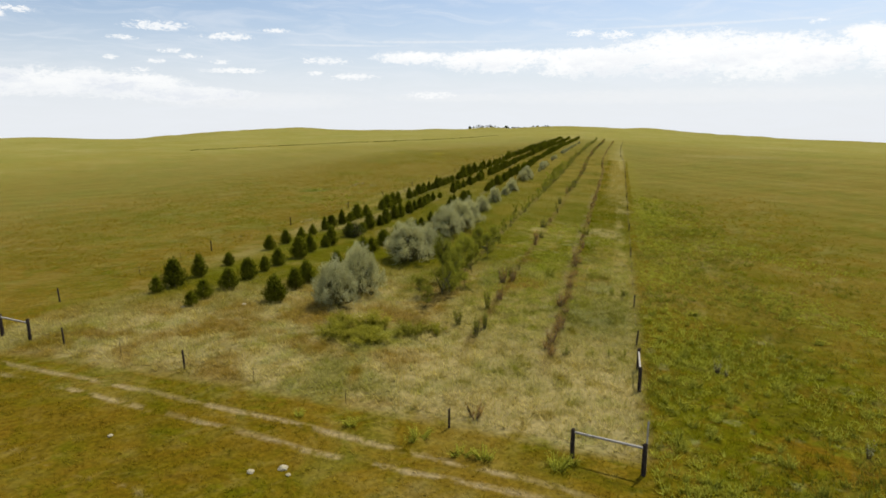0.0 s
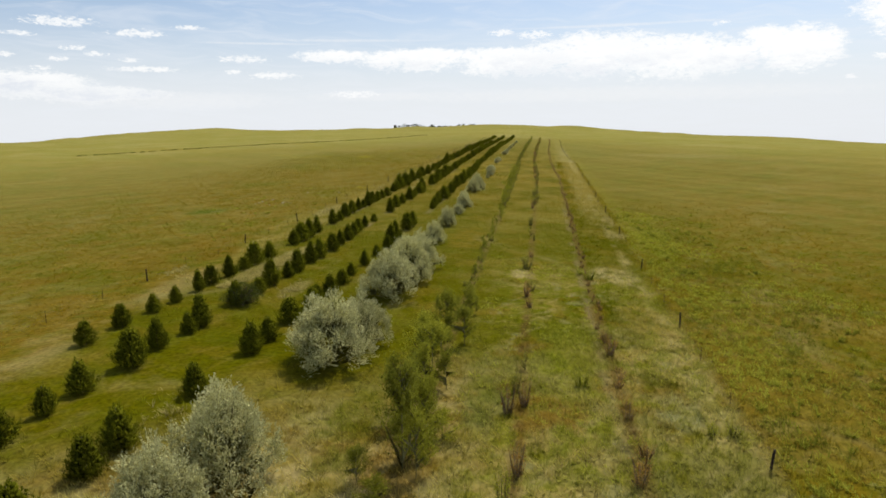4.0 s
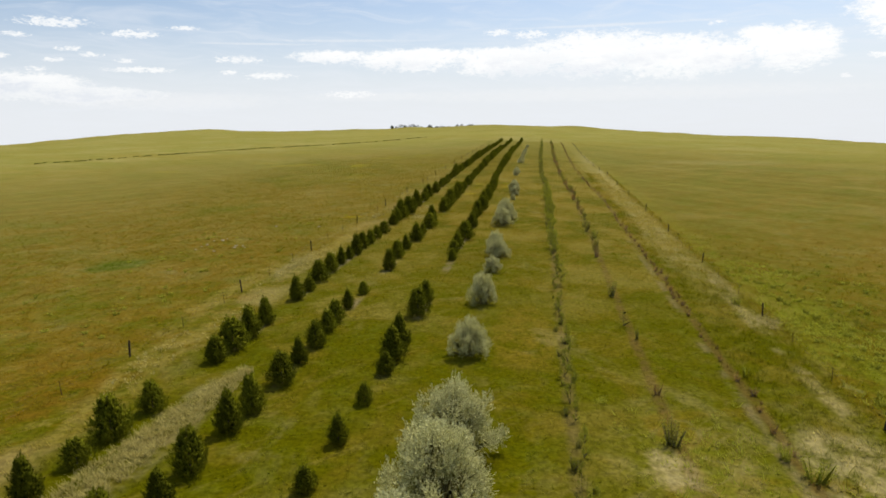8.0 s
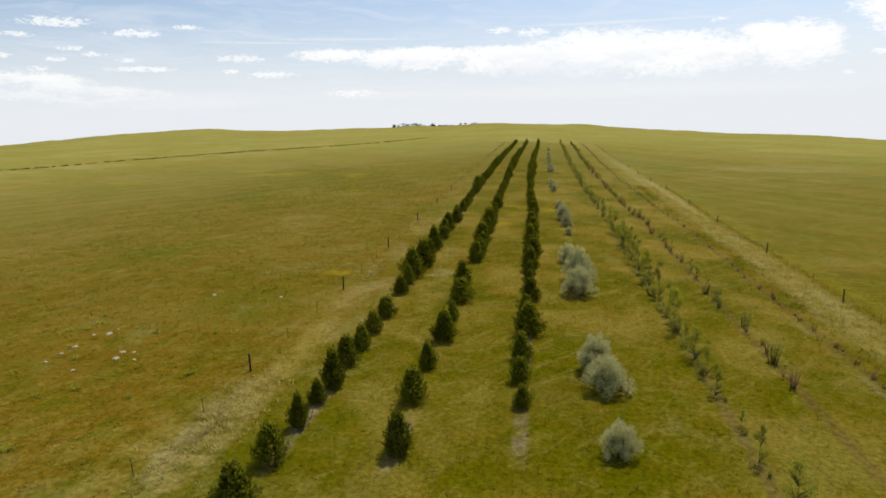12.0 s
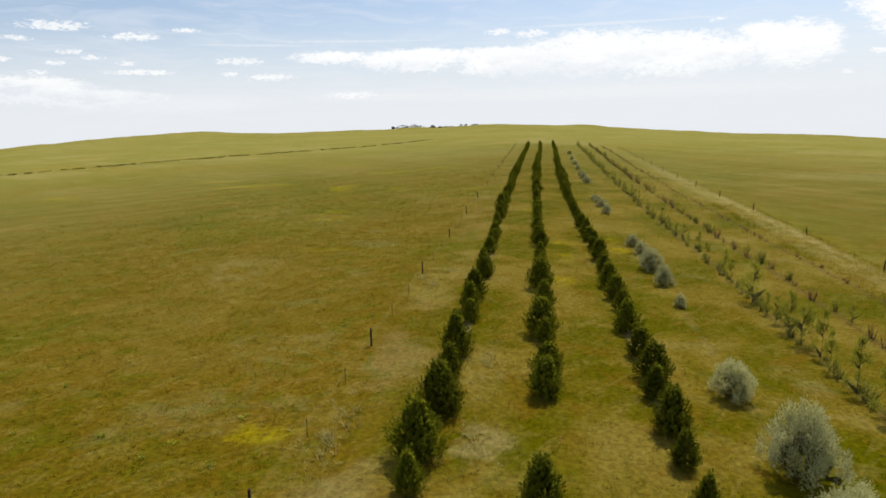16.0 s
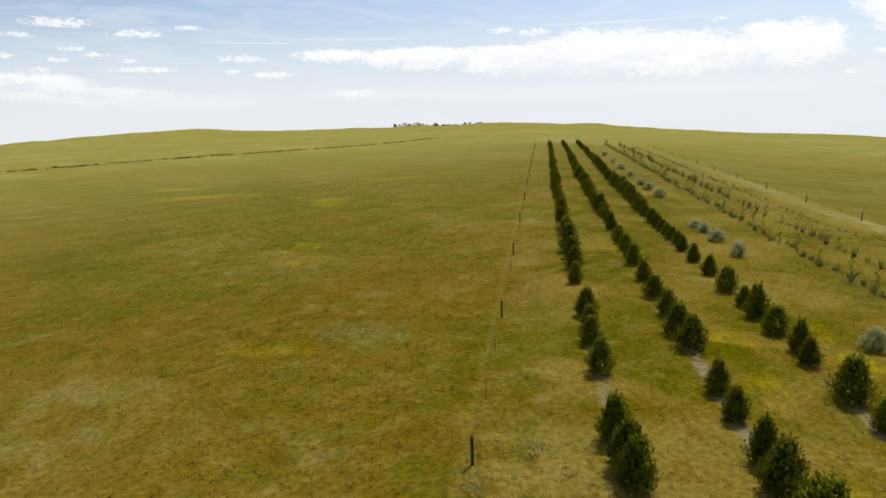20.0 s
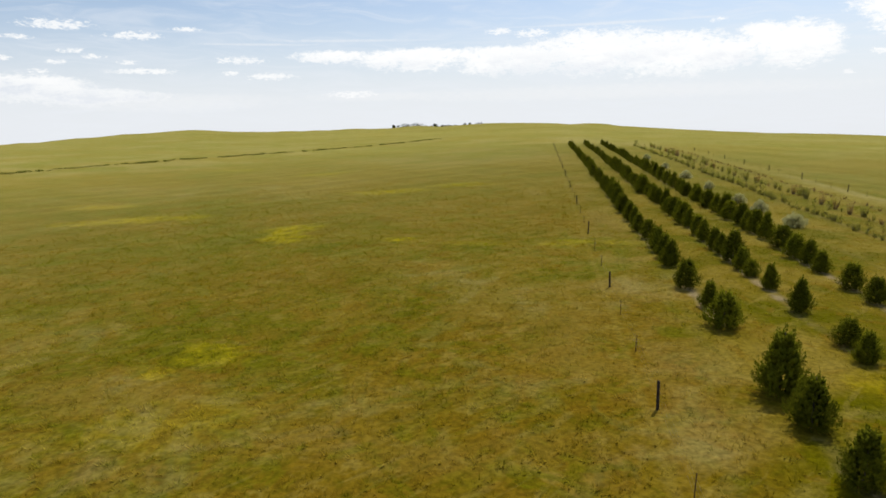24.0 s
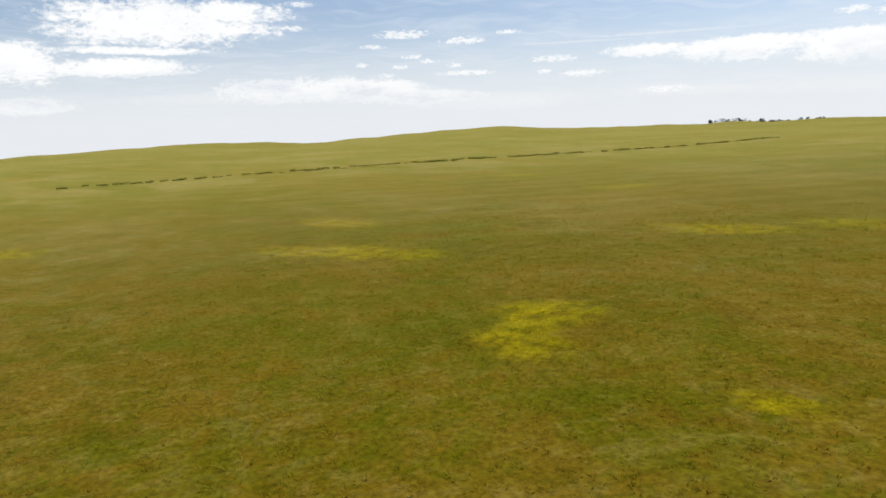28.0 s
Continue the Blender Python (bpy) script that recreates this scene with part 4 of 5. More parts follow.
H3 = [2.2, 1.8, 2.0, 1.8, 2.0, 1.6, 1.9, 1.7, 1.4, 1.7, 1.4, 1.2, 1.5, 1.2, 1.4, 2.3, 2.3, 2.2, 1.9, 1.3, 1.5, 1.9, 2.3, 1.6, 1.5, 2.0, 1.7, 1.7, 2.3, 1.8, 2.1, 1.8, 2.3, 1.6, 1.9, 2.1, 1.7, 1.5, 2.1, 1.5, 1.8, 1.7, 2.2, 1.4, 1.8, 1.6, 1.6, 1.5, 1.4, 1.4, 1.4, 1.4, 1.6, 1.7, 1.6]


def plant_cedars():
    near, far = cedar_models(5200, 7, 0), cedar_models(1100, 3, 1)
    rng = random.Random(7)
    for row, ys, hs in ((0, C1, H1), (1, C2, H2), (2, C3, H3)):
        spots = list(zip(ys, hs))
        y = ys[-1] + 2.2
        while y < ROW_END:                      # the row goes on in the same rhythm
            spots.append((y, rng.uniform(1.7, 2.5) if y < 280 else rng.uniform(1.3, 2.1)))
            y += rng.choice((1.7, 2.0, 2.3, 2.6, 3.0))
        for y, h in spots:
            i = rng.randrange(7)
            crown, trunk = near[i] if y < 245 else far[i % 3]
            x = row_x(row, y) + rng.uniform(-0.18, 0.18)
            w = h * rng.uniform(0.9, 1.2) if h > 1.4 else h * 1.15
            tree = thing("cedar_tree", x, y, CEDAR_LOOK[i], "cedar tree", "planted cedar rows", 0.02, rng.uniform(0, 360), (w, w, h * 1.06))
            part("crown", crown, tree)
            part("trunk", trunk, tree)


plant_cedars()


# ---- silver-leaved shrubs ----
def silver_model(seed, n):
    """A many-stemmed dome one metre high and about as wide: upright plumes of fine silvery twigs over a dark heart."""
    rng = np.random.default_rng(seed)
    segs, P, D = [], [], []
    plumes = 52
    for i in range(plumes):
        q = (i + 0.5) / plumes
        a = i * 2.4 + rng.uniform(-0.4, 0.4)
        out = 0.44 * np.sqrt(1 - q ** 1.25) * rng.uniform(0.55, 1.15)
        zc = (0.09 + 0.66 * q ** 0.85) * rng.uniform(0.74, 1.16)
        r = rng.uniform(0.060, 0.105)
        c = np.array([np.cos(a) * out, np.sin(a) * out, zc])
        foot = np.array([np.cos(a) * 0.05, np.sin(a) * 0.05, -0.03])
        segs.append((foot, c, 0.010, 0.004))
        for _ in range(4):                      # dense inner twigs
            e = c * [0.8, 0.8, 0.9] + rng.normal(0, 0.55, 3) * r
            segs.append((c * 0.6, e + [0, 0, 0.02], 0.011, 0.004))
        m = n // plumes // 7
        d = rng.normal(0, 1, (m, 3)) + [np.cos(a) * 0.6, np.sin(a) * 0.6, 0.25]
        d /= np.linalg.norm(d, axis=1, keepdims=True)
        base = c + d * r * rng.uniform(0.25, 1.0, (m, 1)) * [1.0, 1.0, 1.9]
        grow = d * 0.6 + rng.normal(0, 0.35, (m, 3)) + [0, 0, 0.85]
        grow /= np.linalg.norm(grow, axis=1, keepdims=True)
        for w in range(7):                      # seven leaves along each twig
            P.append(base + grow * (w * 0.013))
            D.append(grow + rng.normal(0, 0.45, (m, 3)))
    P, D = np.vstack(P), np.vstack(D)
    P[:, 2] = np.abs(P[:, 2]) + 0.01
    lv = leaves(rng, P, D, rng.uniform(0.016, 0.032, len(P)), rng.uniform(0.0035, 0.0065, len(P)))
    return lv, tubes(segs, 3, True)


SILVERS = ((38.0, 3.5, 3.2, -0.3), (41.2, 4.0, 3.4, 0.2), (52.3, 3.9, 4.6, 0.0), (55.2, 3.2, 3.4, 0.8), (64.5, 3.6, 4.6, 0.2), (68.6, 3.9, 4.4, 0.7), (72.6, 3.4, 3.4, 0.7), (82.8, 2.4, 2.3, 0.1), (92.6, 2.5, 2.4, 0.0),
           (101.8, 1.6, 1.8, 0.0), (107.6, 2.0, 2.1, 0.1), (109.8, 2.2, 2.0, -0.3), (123.4, 2.5, 2.3, -0.3), (127.6, 3.0, 2.4, -0.1), (133.6, 1.9, 2.3, -0.6), (147.0, 1.1, 0.9, 0.0),
           (152.4, 1.7, 1.4, 0.0), (156.6, 2.0, 2.1, -0.2), (162.3, 1.4, 1.2, 0.0), (165.5, 1.3, 1.3, -0.2), (185.0, 1.5, 1.5, -0.2), (191.0, 1.3, 1.7, -0.2), (195.0, 1.1, 1.4, -0.2),
           (197.6, 0.9, 1.5, -0.4), (218.5, 1.4, 1.9, 0.0), (227.0, 1.4, 1.6, 0.0), (233.5, 1.2, 1.5, 0.0), (246.0, 1.2, 1.4, 0.0), (259.0, 1.3, 1.8, 0.0), (276.0, 1.2, 1.6, 0.0), (297.0, 1.3, 1.8, 0.0))


def plant_silvers():
    models = [silver_model(60 + i, 24000) for i in range(3)]
    meshes = [(tri_mesh("foliage", *a, SILVER), tri_mesh("branchwork", *b, STEM)) for a, b in models]
    rng = random.Random(5)
    for i, (y, h, w, dx) in enumerate(SILVERS):
        crown, stems = meshes[i % 3]
        label = "large rounded silver-grey shrub with fine leaves" if h > 2.9 else "silver-grey leafy shrub in the planted row" if h > 1.5 else "small sparse silver-grey shrub"
        ob = thing("silver_shrub", row_x(3, y) + dx, y, label, "shrub", "silver shrub row", 0.03, rng.uniform(0, 360), (w * rng.uniform(0.85, 1.15), w * rng.uniform(0.85, 1.15), h))
        part("foliage", crown, ob)
        part("branchwork", stems, ob)


plant_silvers()


# ---- saplings and scrub ----
def sapling_model(seed, n, bushy):
    """A young tree one metre high: a thin stem, a few rising limbs and loose leaves."""
    rng = np.random.default_rng(seed)
    segs = [((0, 0, -0.03), (0.01, 0.005, 0.5), 0.012, 0.009), ((0.01, 0.005, 0.5), (0.0, 0.02, 0.97), 0.009, 0.003)]
    P, D = [], []
    for j in range(19 if bushy else 8):
        s = rng.uniform(0.03 if bushy else 0.38, 0.97) if bushy or j > 1 else rng.uniform(0.02, 0.12)
        a = rng.uniform(0, 6.283)
        q = np.array([0.01, 0.01, s * 0.95])
        L = (0.40 if bushy else 0.24) * (1.15 - s) + 0.06
        tip = q + np.array([np.cos(a) * L, np.sin(a) * L, rng.uniform(0.4, 0.9) * L])
        segs.append((q, tip, 0.0035, 0.0015))
        m = n // (19 if bushy else 8)
        s2 = rng.uniform(0.25 if bushy else 0.55, 1.1, m)[:, None]
        P.append(q * (1 - s2) + tip * s2 + rng.normal(0, 0.055, (m, 3)))
        D.append((tip - q)[None] + rng.normal(0, 0.35, (m, 3)))
    P, D = np.vstack(P), np.vstack(D)
    return leaves(rng, P, D, rng.uniform(0.024, 0.050, len(P)), rng.uniform(0.008, 0.016, len(P))), tubes(segs, 4, True)


def scrub_model(seed, n, twiggy, leaf=1.0):
    """A low clump one metre high of rising twigs with small leaves."""
    rng = np.random.default_rng(seed)
    segs, P, D = [], [], []
    for j in range(16):
        a, o = rng.uniform(0, 6.283), rng.uniform(0.05, 0.34)
        foot = np.array([np.cos(a) * o * 0.5, np.sin(a) * o * 0.5, -0.05])
        tip = np.array([np.cos(a) * o * 1.2, np.sin(a) * o * 1.2, rng.uniform(0.5, 1.0)])
        segs.append((foot, tip, 0.012, 0.004))
        m = n // 16
        s2 = rng.uniform(0.2 if twiggy else 0.05, 1.05, m)[:, None]
        P.append(foot * (1 - s2) + tip * s2 + rng.normal(0, 0.05, (m, 3)))
        D.append((tip - foot)[None] + rng.normal(0, 0.4, (m, 3)))
    P, D = np.vstack(P), np.vstack(D)
    P[:, 2] = np.maximum(P[:, 2], 0.0)
    return leaves(rng, P, D, rng.uniform(0.07, 0.15, len(P)) * leaf, rng.uniform(0.018, 0.036, len(P)) * leaf), tubes(segs, 4, True)


TALL = tuple((42.0 + 0.95 * i, (1.5, 2.6, 1.9, 3.0, 2.2, 2.8, 1.7)[i % 7] * (1.0 if i < 15 else 0.85), (0.85, 0.6, 0.8, 0.55, 0.7)[i % 5], (-0.9, 0.5, -0.2, 0.9, 0.1, -0.5)[i % 6]) for i in range(22)) + ((43.4, 4.4, 0.5, 0.2), (40.6, 1.4, 1.1, -0.4), (46.0, 1.2, 1.3, 1.4), (50.0, 1.1, 1.3, -1.4))


def plant_rows():
    rng = random.Random(21)
    young = [[tri_mesh("leaves", *a, SAPLING), tri_mesh("stem", *b, STEM)] for a, b in (sapling_model(80 + i, 1300 if i < 2 else 1700, i > 1) for i in range(4))]
    thick = [[tri_mesh("leaves", *a, SAPLING), tri_mesh("stem", *b, STEM)] for a, b in (sapling_model(84 + i, 2600, True) for i in range(2))]
    tufty = [[tri_mesh("leaves", *a, SAPLING), tri_mesh("stem", *b, STEM)] for a, b in (sapling_model(87 + i, 600, True) for i in range(2))]
    low = [[tri_mesh("leaves", *a, SCRUB), tri_mesh("branchwork", *b, TWIG)] for a, b in (scrub_model(90 + i, 260, True, 0.65) for i in range(3))]
    mixed = [[tri_mesh("leaves", *a, SAPLING), tri_mesh("branchwork", *b, BARK)] for a, b in (scrub_model(95 + i, 800, False, 0.6) for i in range(2))]
    brush = [[tri_mesh("leaves", *a, BRUSH), tri_mesh("branchwork", *b, BRUSH)] for a, b in (scrub_model(99 + i, 3600, False, 0.4) for i in range(2))]

    rank = [[tri_mesh("leaves", *a, RANK), tri_mesh("branchwork", *b, STEM)] for a, b in (scrub_model(120 + i, 640, False, 0.6) for i in range(3))]
    leafy = [[tri_mesh("leaves", *a, FORB), tri_mesh("branchwork", *b, FORB)] for a, b in (scrub_model(103 + i, 620, False, 0.5) for i in range(2))]
    pale = [[tri_mesh("leaves", *a, SILVER), tri_mesh("branchwork", *b, BARK)] for a, b in (scrub_model(106, 120, True),)]

    def put(name, model, x, y, w, h, label, category, group):
        ob = thing(name, x, y, label, category, group, 0.02, rng.uniform(0, 360), (w, w, h))
        part("leaves", model[0], ob)
        part("stem" if name == "sapling" else "branchwork", model[1], ob)

    # fifth row: young broadleaf trees over low brush, thick at first, thin in the middle, thick again further on
    spots = [(y, h, w * h, dx) for y, h, w, dx in TALL]
    y = 63.0
    while y < ROW_END:
        grown = 108 < y < 150
        h = rng.uniform(1.3, 2.7) if grown else rng.uniform(0.7, 1.9) if y < 150 else rng.uniform(0.7, 2.0)
        spots.append((y, h, h * rng.uniform(0.5, 0.75), 0.0))
        y += rng.uniform(1.5, 2.6) if grown else rng.uniform(1.5, 3.4) if y < 150 else rng.uniform(2.0, 4.5)
    for y, h, w, dx in spots:
        x = row_x(4, y) + dx + rng.uniform(-0.3, 0.3)
        m = thick[rng.randrange(2)] if y < 62 else tufty[rng.randrange(2)] if y > 170 else young[2 + rng.randrange(2)] if rng.random() < 0.25 else young[rng.randrange(2)]
        put("sapling", m, x, y, w, h, "tall thin sapling with loose green leaves" if h > 2.2 else "thin young sapling with sparse green leaves", "sapling", "sapling row")
    y = 63.0
    while y < ROW_END:
        dense = y > 105
        h = rng.uniform(0.30, 0.80) if dense else rng.uniform(0.25, 0.6)
        put("mixed_shrub", rank[rng.randrange(3)] if dense or rng.random() < 0.5 else mixed[rng.randrange(2)], row_x(4, y) + rng.uniform(-0.4, 0.4), y, h * rng.uniform(1.0, 1.8), h,
            "low leafy yellow-green brush under saplings", "shrub", "sapling row brush")
        y += rng.uniform(0.8, 1.7) if dense else rng.uniform(1.2, 3.2)
    # sixth row: gappy mixed shrubs, green and reddish
    y = 51.0
    while y < ROW_END:
        h = rng.uniform(0.6, 1.3) if y < 108 else rng.uniform(0.5, 1.4)
        if rng.random() < (0.5 if y < 108 else 0.85):
            u = rng.random()
            m = low[rng.randrange(3)] if u < 0.35 else rank[rng.randrange(3)] if u < 0.8 else tufty[rng.randrange(2)]
            put("mixed_shrub", m, row_x(5, y) + rng.uniform(-0.35, 0.35), y, h * rng.uniform(0.65, 1.2), h,
                "small half-dry reddish-brown shrub" if u < 0.35 else "small loose yellow-green shrub", "shrub", "mixed shrub row")
        y += rng.uniform(1.3, 3.0) if y < 108 else rng.uniform(1.0, 2.4)
    # seventh row: low brown scrub, broken into tufts
    y = 34.5
    while y < ROW_END:
        h = rng.uniform(0.2, 0.9) if y < 60 else rng.uniform(0.15, 0.55)
        put("scrub_bush", low[rng.randrange(3)], row_x(6, y) + rng.uniform(-0.3, 0.3), y, h * rng.uniform(0.7, 1.2) + (0.3 if y < 60 else 0.12), h,
            "low dark brown scrub bush, half dead" if h > 0.4 else "small dead-looking brown scrub tuft", "bush", "brown scrub row")
        y += rng.choice((0.5, 0.7, 0.9, 1.2, 2.0)) if y < 130 else rng.uniform(0.9, 2.4)
    # yellow-green brush at the head of the silver row
    for x, y, w, h in ((-15.8, 32.6, 3.4, 0.8), (-13.6, 32.4, 3.6, 0.7), (-11.8, 34.6, 3.2, 0.7), (-14.4, 34.8, 4.0, 0.9), (-16.4, 34.6, 2.6, 0.7), (-10.6, 35.8, 2.0, 0.5)):
        put("brush_clump", brush[rng.randrange(2)], x, y, w, h, "spreading yellow-green brush in tall grass", "bush", "brush clumps")
    for x, y, w, h in ((-1.8, 22.7, 1.7, 0.55), (-1.2, 23.4, 1.2, 0.45), (-4.6, 22.6, 1.8, 0.5), (-5.6, 22.3, 1.4, 0.4), (-7.6, 22.9, 1.7, 0.5), (-10.6, 23.0, 1.2, 0.4), (-13.0, 22.9, 0.9, 0.35)):
        put("leafy_weed", leafy[rng.randrange(2)], x, y, w, h, "bright yellow-green leafy weed at the fence foot", "weed", "fence weeds")
    for x, y, w, h in ((-3.3, 73.8, 1.7, 1.0), (-3.9, 75.2, 1.1, 0.7), (-5.2, 52.5, 1.6, 1.0), (-3.0, 83.6, 0.6, 0.7)):
        put("leafy_weed", leafy[rng.randrange(2)], x, y, w, h, "light green leafy bush in tall grass", "weed", "leafy weeds")
    for j in range(240):
        u = rng.random()
        x, y = right_x(30) + 1.2 + 11 * rng.random() ** 1.3, 23 + 90 * u ** 1.4
        put("leafy_weed", leafy[rng.randrange(2)], x, y, rng.uniform(0.5, 1.4), rng.uniform(0.2, 0.45), "yellow-green leafy weed in pasture grass", "weed", "pasture weeds")
    for j in range(70):
        put("leafy_weed", leafy[rng.randrange(2)], -38.5 - 13 * rng.random() ** 1.2, rng.uniform(78, 132), rng.uniform(0.4, 1.0), rng.uniform(0.15, 0.32), "yellow-green leafy weed in pasture grass", "weed", "pasture weeds")
    for x, y, w, h in ((0.0, 35.9, 0.3, 0.5), (0.9, 36.3, 0.3, 0.5), (-0.9, 35.7, 0.25, 0.4), (0.0, 48.7, 0.9, 0.6), (0.9, 48.8, 0.9, 0.6), (0.6, 97.5, 1.2, 0.5), (-2.4, 35.0, 0.9, 0.5)):
        put("weed_clump", mixed[rng.randrange(2)], x, y, w, h, "dark green weed clump in straw grass", "weed", "weed clumps")
    for x, y, w, h in ((-9.5, 37.4, 0.8, 1.2), (-8.0, 35.9, 0.8, 1.3), (-7.7, 37.4, 0.8, 1.2), (-8.4, 41.7, 0.7, 1.7), (-10.2, 35.0, 0.6, 0.7)):
        put("mixed_shrub", mixed[rng.randrange(2)], x, y, w, h, "narrow upright dark green shrub", "shrub", "mixed shrub row")
    for x, y, w, h in ((-8.0, 44.1, 0.9, 1.4), (-8.6, 48.8, 1.1, 1.5), (-7.9, 49.6, 0.9, 1.3), (-5.7, 25.6, 1.3, 0.8)):
        put("mixed_shrub", low[rng.randrange(3)], x, y, w, h, "upright reddish-brown dry weed stalks", "shrub", "mixed shrub row")
    for x, y, w, h in ((5.9, 35.7, 0.6, 0.9), (10.9, 28.2, 0.5, 0.8), (6.3, 35.3, 0.4, 0.6)):
        put("flowering_weed", pale[0], x, y, w, h, "tall weed with small cream flowers", "weed", "cream weeds")
    # grey-green bush rounding out the cedar gap
    crown, stems = silver_model(77, 12000)
    put("mixed_shrub", (tri_mesh("leaves", *crown, JUNIPER), tri_mesh("branchwork", *stems, BARK)), row_x(1, 60.6) + 0.2, 60.6, 2.9, 1.7, "wide grey-green bush among the cedars", "shrub", "mixed shrub row")


plant_rows()


# ---- fences ----
def post_mesh(name, h, r, mat, sides=7, seed=0):
    """A round post with a worn, slanting top."""
    rng = np.random.default_rng(seed)
    ang = np.arange(sides) * 2 * np.pi / sides
    V = []
    for z, q in ((-0.4, 1.05), (0.0, 1.0), (h * 0.5, 0.94), (h - 0.03, 0.9), (h, 0.7)):
        rr = r * q * (1 + rng.uniform(-0.07, 0.07, sides))
        V.append(np.stack([np.cos(ang) * rr, np.sin(ang) * rr, z + (0.02 * np.cos(ang) if z > h * 0.9 else 0 * ang)], 1))
    V.append([[0, 0, h + 0.004]])
    F = []
    for k in range(4):
        for i in range(sides):
            j = (i + 1) % sides
            a, b = k * sides, (k + 1) * sides
            F += [(a + i, a + j, b + j), (a + i, b + j, b + i)]
    F += [(4 * sides + i, 4 * sides + (i + 1) % sides, 5 * sides) for i in range(sides)]
    return tri_mesh(name, np.vstack(V), F, mat)


WOOD_POST = [post_mesh("post", 1.06, 0.066, POST, 7, i) for i in range(3)]
BRACE_POST = [post_mesh("brace_post", 1.34, 0.10, POST, 8, 5), post_mesh("brace_post", 1.30, 0.095, POST, 8, 6)]
STEEL_POST = post_mesh("steel_post", 0.98, 0.02, STEEL, 5, 9)


def fence(at, long, posts, thin, label, braces=()):
    """A wire fence; at gives the place at a distance along it, up to long; posts and thin steel posts at such distances."""
    ob = tagged(new("fence"), label, "fence", "wire fences")
    rng = random.Random(int(long * 10))

    for s in posts:
        x, y = at(s)
        p = part("post", WOOD_POST[rng.randrange(3)], ob)
        p.matrix_basis = pose(x, y, gz(x, y), rng.uniform(-4, 4), rng.uniform(-4, 4), rng.uniform(0, 360)) @ Matrix.Diagonal((0.85, 0.85, rng.uniform(0.85, 1.0), 1))
    for s in thin:
        x, y = at(s)
        p = part("steel_post", STEEL_POST, ob)
        p.matrix_basis = pose(x, y, gz(x, y), rng.uniform(-3, 3), rng.uniform(-3, 3), 0) @ Matrix.Diagonal((0.8, 0.8, rng.uniform(0.70, 0.85), 1))
    for z in (0.25, 0.5, 0.72):
        n = max(2, int(long / 5))
        pts = [(*at(long * i / n), 0) for i in range(n + 1)]
        pts = [np.array((x, y, gz(x, y) + z)) for x, y, _ in pts]
        part("wire", tri_mesh("wire", *tubes([(a, b, 0.0022, 0.0022) for a, b in zip(pts, pts[1:])], 3, True), WIRE), ob)
    for sa, sb, drop in braces:
        for i, s in enumerate((sa, sb)):
            x, y = at(s)
            part("brace_post", BRACE_POST[i], ob).matrix_basis = pose(x, y, gz(x, y))
        (xa, ya), (xb, yb) = at(sa), at(sb)
        a, b = np.array((xa, ya, gz(xa, ya) + 1.16)), np.array((xb, yb, gz(xb, yb) + 1.16 - drop))
        part("brace_rail", tri_mesh("brace_rail", *tubes([(a, b, 0.055, 0.05)], 7), RAIL), ob, "bleached grey brace rail")
    return ob


RIGHT_POSTS = [38.2, 46.5, 63.0, 79.0, 95.0, 111.5, 127.6, 144.0, 162.0, 177.5, 194.0, 208.5, 222.5, 237.0, 252.0, 267.0, 282.0, 297.0, 312.0, 327.0, 342.0]
_thin = [a + (b - a) * q for a, b in zip(RIGHT_POSTS[1:], RIGHT_POSTS[2:]) for q in (0.33, 0.67)]
fence(lambda d: (right_x(23.6 + d), 23.6 + d), 331.0, [y - 23.6 for y in RIGHT_POSTS], [y - 23.6 for y in _thin], "wire fence on weathered posts beside straw grass", ((8.1, 10.9, 0.05),))
LEFT_POSTS = [50.4, 65.2, 80.0, 92.6, 107.3, 123.1, 137.8, 153.1, 168.1, 183.2, 198.1, 214.5, 230.5, 246.0, 261.0, 276.0, 291.0, 306.0, 321.0, 336.0, 350.0]
_thin = [y + d for y in LEFT_POSTS[:-1] for d in (5.0, 10.0)] + [41.0, 46.0]
fence(lambda d: (left_x(33.0 + d), 33.0 + d), 322.0, [y - 33.0 for y in [33.2] + LEFT_POSTS], [y - 33.0 for y in _thin], "wire fence on dark posts beside open pasture")
fence(lambda d: (1.6 - d * 0.996, 23.6 + d * 0.0893), 36.9, [8.2, 22.7, 31.2], [13.3, 18.4, 27.0], "low wire fence along the wheel track", ((0.05, 2.85, 0.0), (36.2, 33.9, 0.1)))
# the pale pipe that stands on at the corner post
corner = part("pipe", post_mesh("pipe", 2.25, 0.035, RAIL, 6, 3), bpy.data.objects["fence"], "bleached pale pipe at the corner")
corner.matrix_basis = pose(1.62, 23.72, gz(1.6, 23.7))


# ---- stones on the track ----
def stone(seed):
    rng = np.random.default_rng(seed)
    bm = bmesh.new()
    bmesh.ops.create_icosphere(bm, subdivisions=2, radius=1.0)
    for v in bm.verts:
        v.co *= 1 + 0.28 * noise.noise(v.co * 1.4 + Vector((seed, 0, 0)))
        v.co.z *= 0.5
    me = bpy.data.meshes.new("fieldstone")
    bm.to_mesh(me)
    bm.free()
    me.materials.append(STONE)
    return me


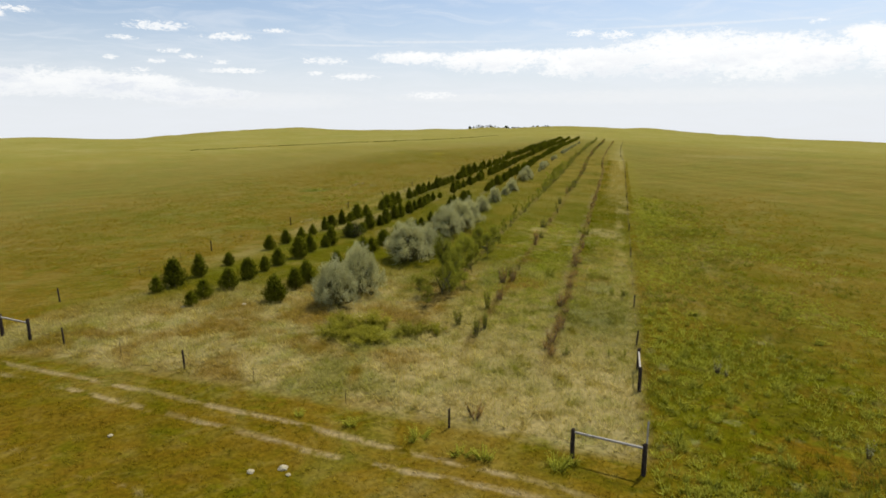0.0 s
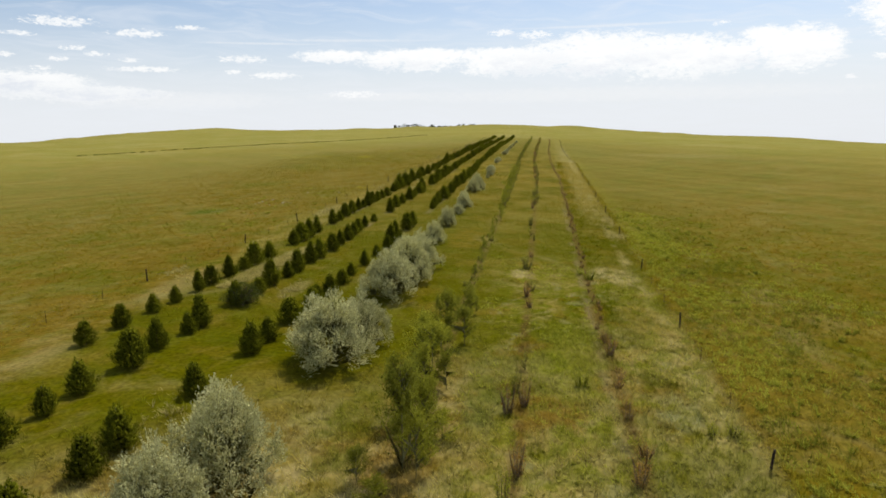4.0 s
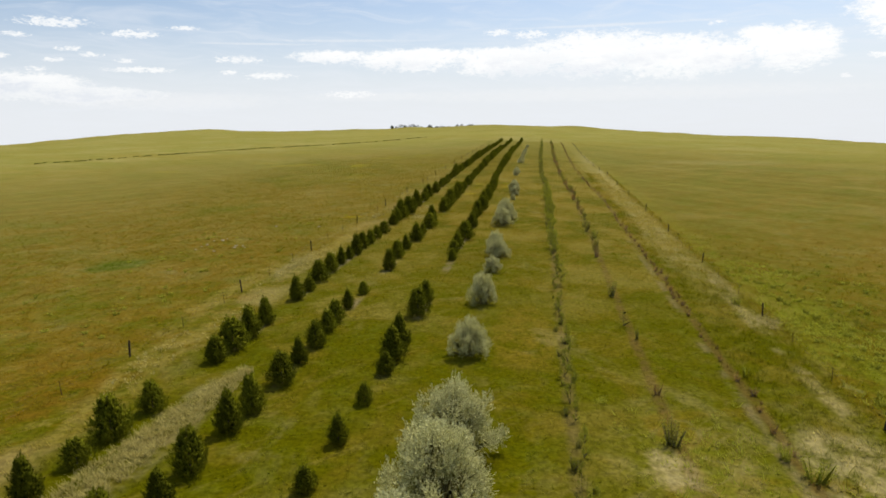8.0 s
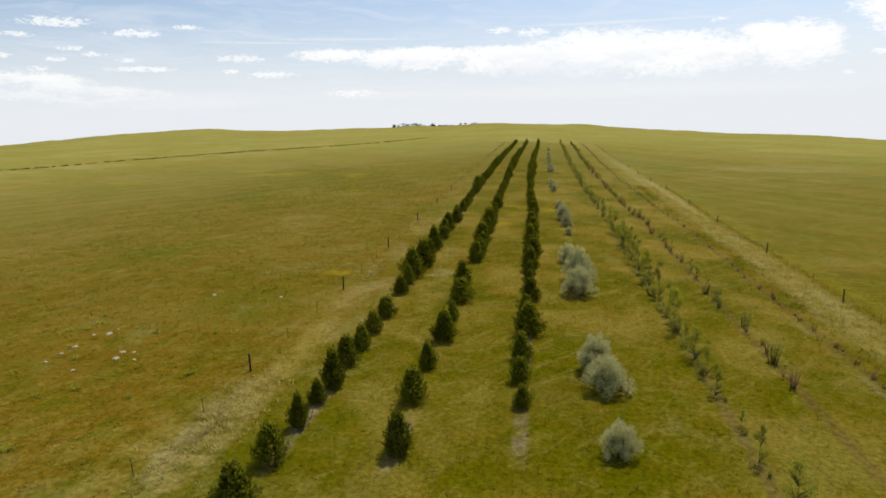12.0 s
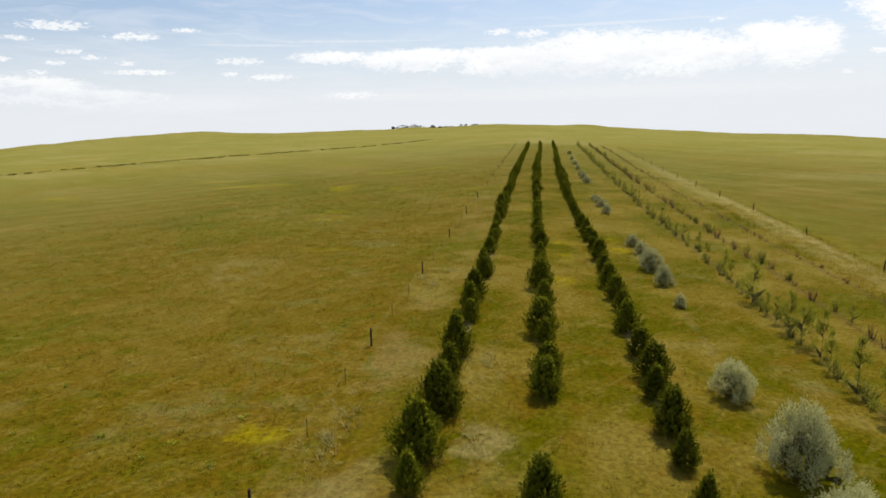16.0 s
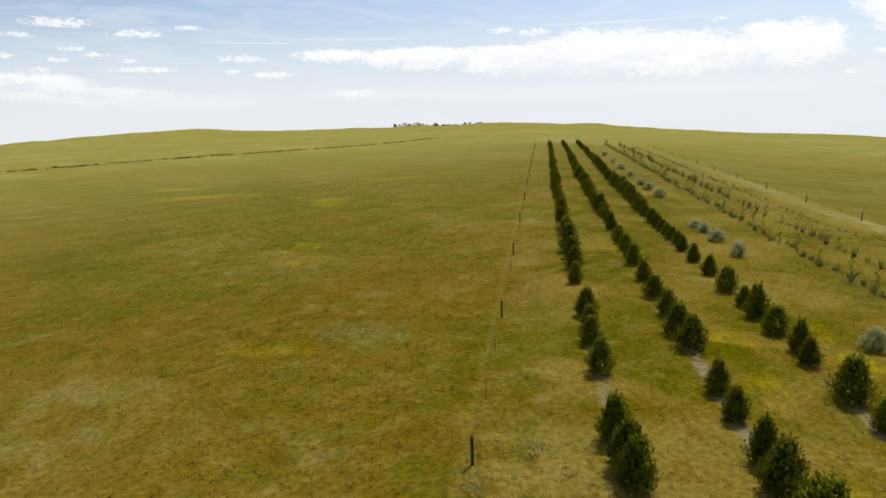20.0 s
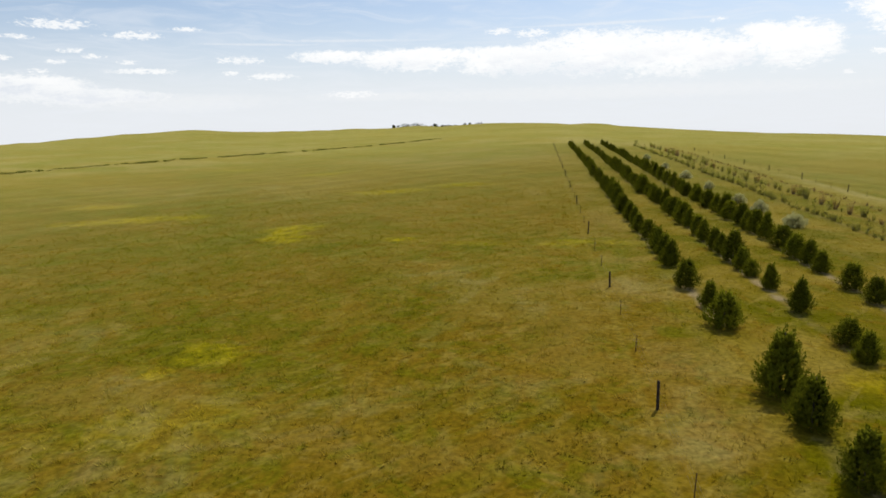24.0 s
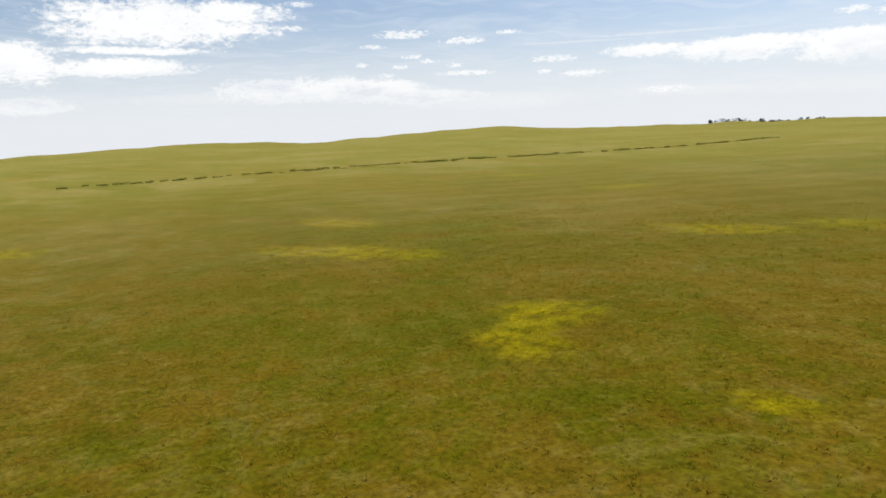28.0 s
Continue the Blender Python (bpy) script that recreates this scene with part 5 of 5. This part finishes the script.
_stones = [stone(3), stone(8)]
for i, (x, y, s) in enumerate(((-12.7, 18.5, 0.15), (-11.7, 19.1, 0.19), (-19.5, 19.0, 0.12), (-11.3, 18.8, 0.10), (-27.8, 34.3, 0.14), (-24.1, 35.8, 0.2),
        (-48.2, 112.0, 0.12), (-47.3, 112.2, 0.2), (-47.3, 113.1, 0.1), (-47.9, 110.0, 0.17), (-48.0, 109.0, 0.12), (-48.0, 107.8, 0.12), (-45.4, 106.7, 0.13),
        (-44.4, 109.4, 0.17), (-43.7, 109.4, 0.12), (-44.1, 108.4, 0.19), (-42.9, 108.3, 0.1), (-44.9, 120.8, 0.16), (-39.5, 120.5, 0.15))):
    ob = new("fieldstone", _stones[i % 2])
    ob.matrix_basis = pose(x, y, gz(x, y) + s * 0.1, 0, 0, i * 70) @ Matrix.Scale(s, 4)
    tagged(ob, "pale weathered fieldstone lying in short grass", "stone", "fieldstones")


# ---- far wood on the ridge and the brushy ditch ----
def clumps(name, rng, x, y, h, w, per, mat, label, category):
    """Many ragged leafy crowns joined."""
    P, D, L, W = [], [], [], []
    for cx, cy, ch, cw in zip(x, y, h, w):
        m = per
        a, r, t = rng.uniform(0, 6.283, m), np.sqrt(rng.uniform(0, 1, m)), rng.uniform(0.0, 1.0, m)
        rr = r * cw * np.sin(np.clip(t, 0, 1) * 2.7 + 0.3)
        P.append(np.stack([cx + np.cos(a) * rr, cy + np.sin(a) * rr, gz(cx, cy) + t * ch * 0.9], 1))
        D.append(np.stack([np.cos(a), np.sin(a), rng.uniform(0.2, 1.4, m)], 1))
        L.append(np.full(m, cw * 0.45)); W.append(np.full(m, cw * 0.2))
    v, f = sprays(rng, np.vstack(P), np.vstack(D), np.concatenate(L), np.concatenate(W))
    return tagged(new(name, tri_mesh(name, v, f, mat)), label, category, kind="stuff")


def build_distance():
    rng = np.random.default_rng(31)
    n = 60
    s = np.sort(rng.uniform(0, 1, n))
    ang, d = np.radians(13.4 - 7.6 * s ** 1.5 + rng.normal(0, 0.05, n)), 1285 + rng.normal(0, 12, n)
    x, y = -17.4 - np.sin(ang) * d, 93 + np.cos(ang) * d
    clumps("far_trees", rng, x, y, rng.uniform(2.5, 7.5, n) * np.where(s > 0.62, 0.55, 1.0), rng.uniform(1.1, 2.7, n), 60, WOOD, "small dark wood on the far ridge", "trees")
    # ditch with low brush across the left pasture
    t = np.linspace(0, 1, 260) + rng.uniform(-0.003, 0.003, 260)
    x, y = -190 + 105 * t, 250 + 195 * t ** 0.9
    keep = np.sin(t * 37) + 0.6 * np.sin(t * 91) + rng.uniform(-1, 1, 260) > -0.8
    x, y = (x + rng.normal(0, 1.2, 260))[keep], (y + rng.normal(0, 1.6, 260))[keep]
    clumps("ditch_brush", rng, x, y, rng.uniform(0.08, 0.28, len(x)), rng.uniform(0.5, 1.1, len(x)), 12, DITCH, "dark low brush along a shallow ditch", "bushes")


build_distance()
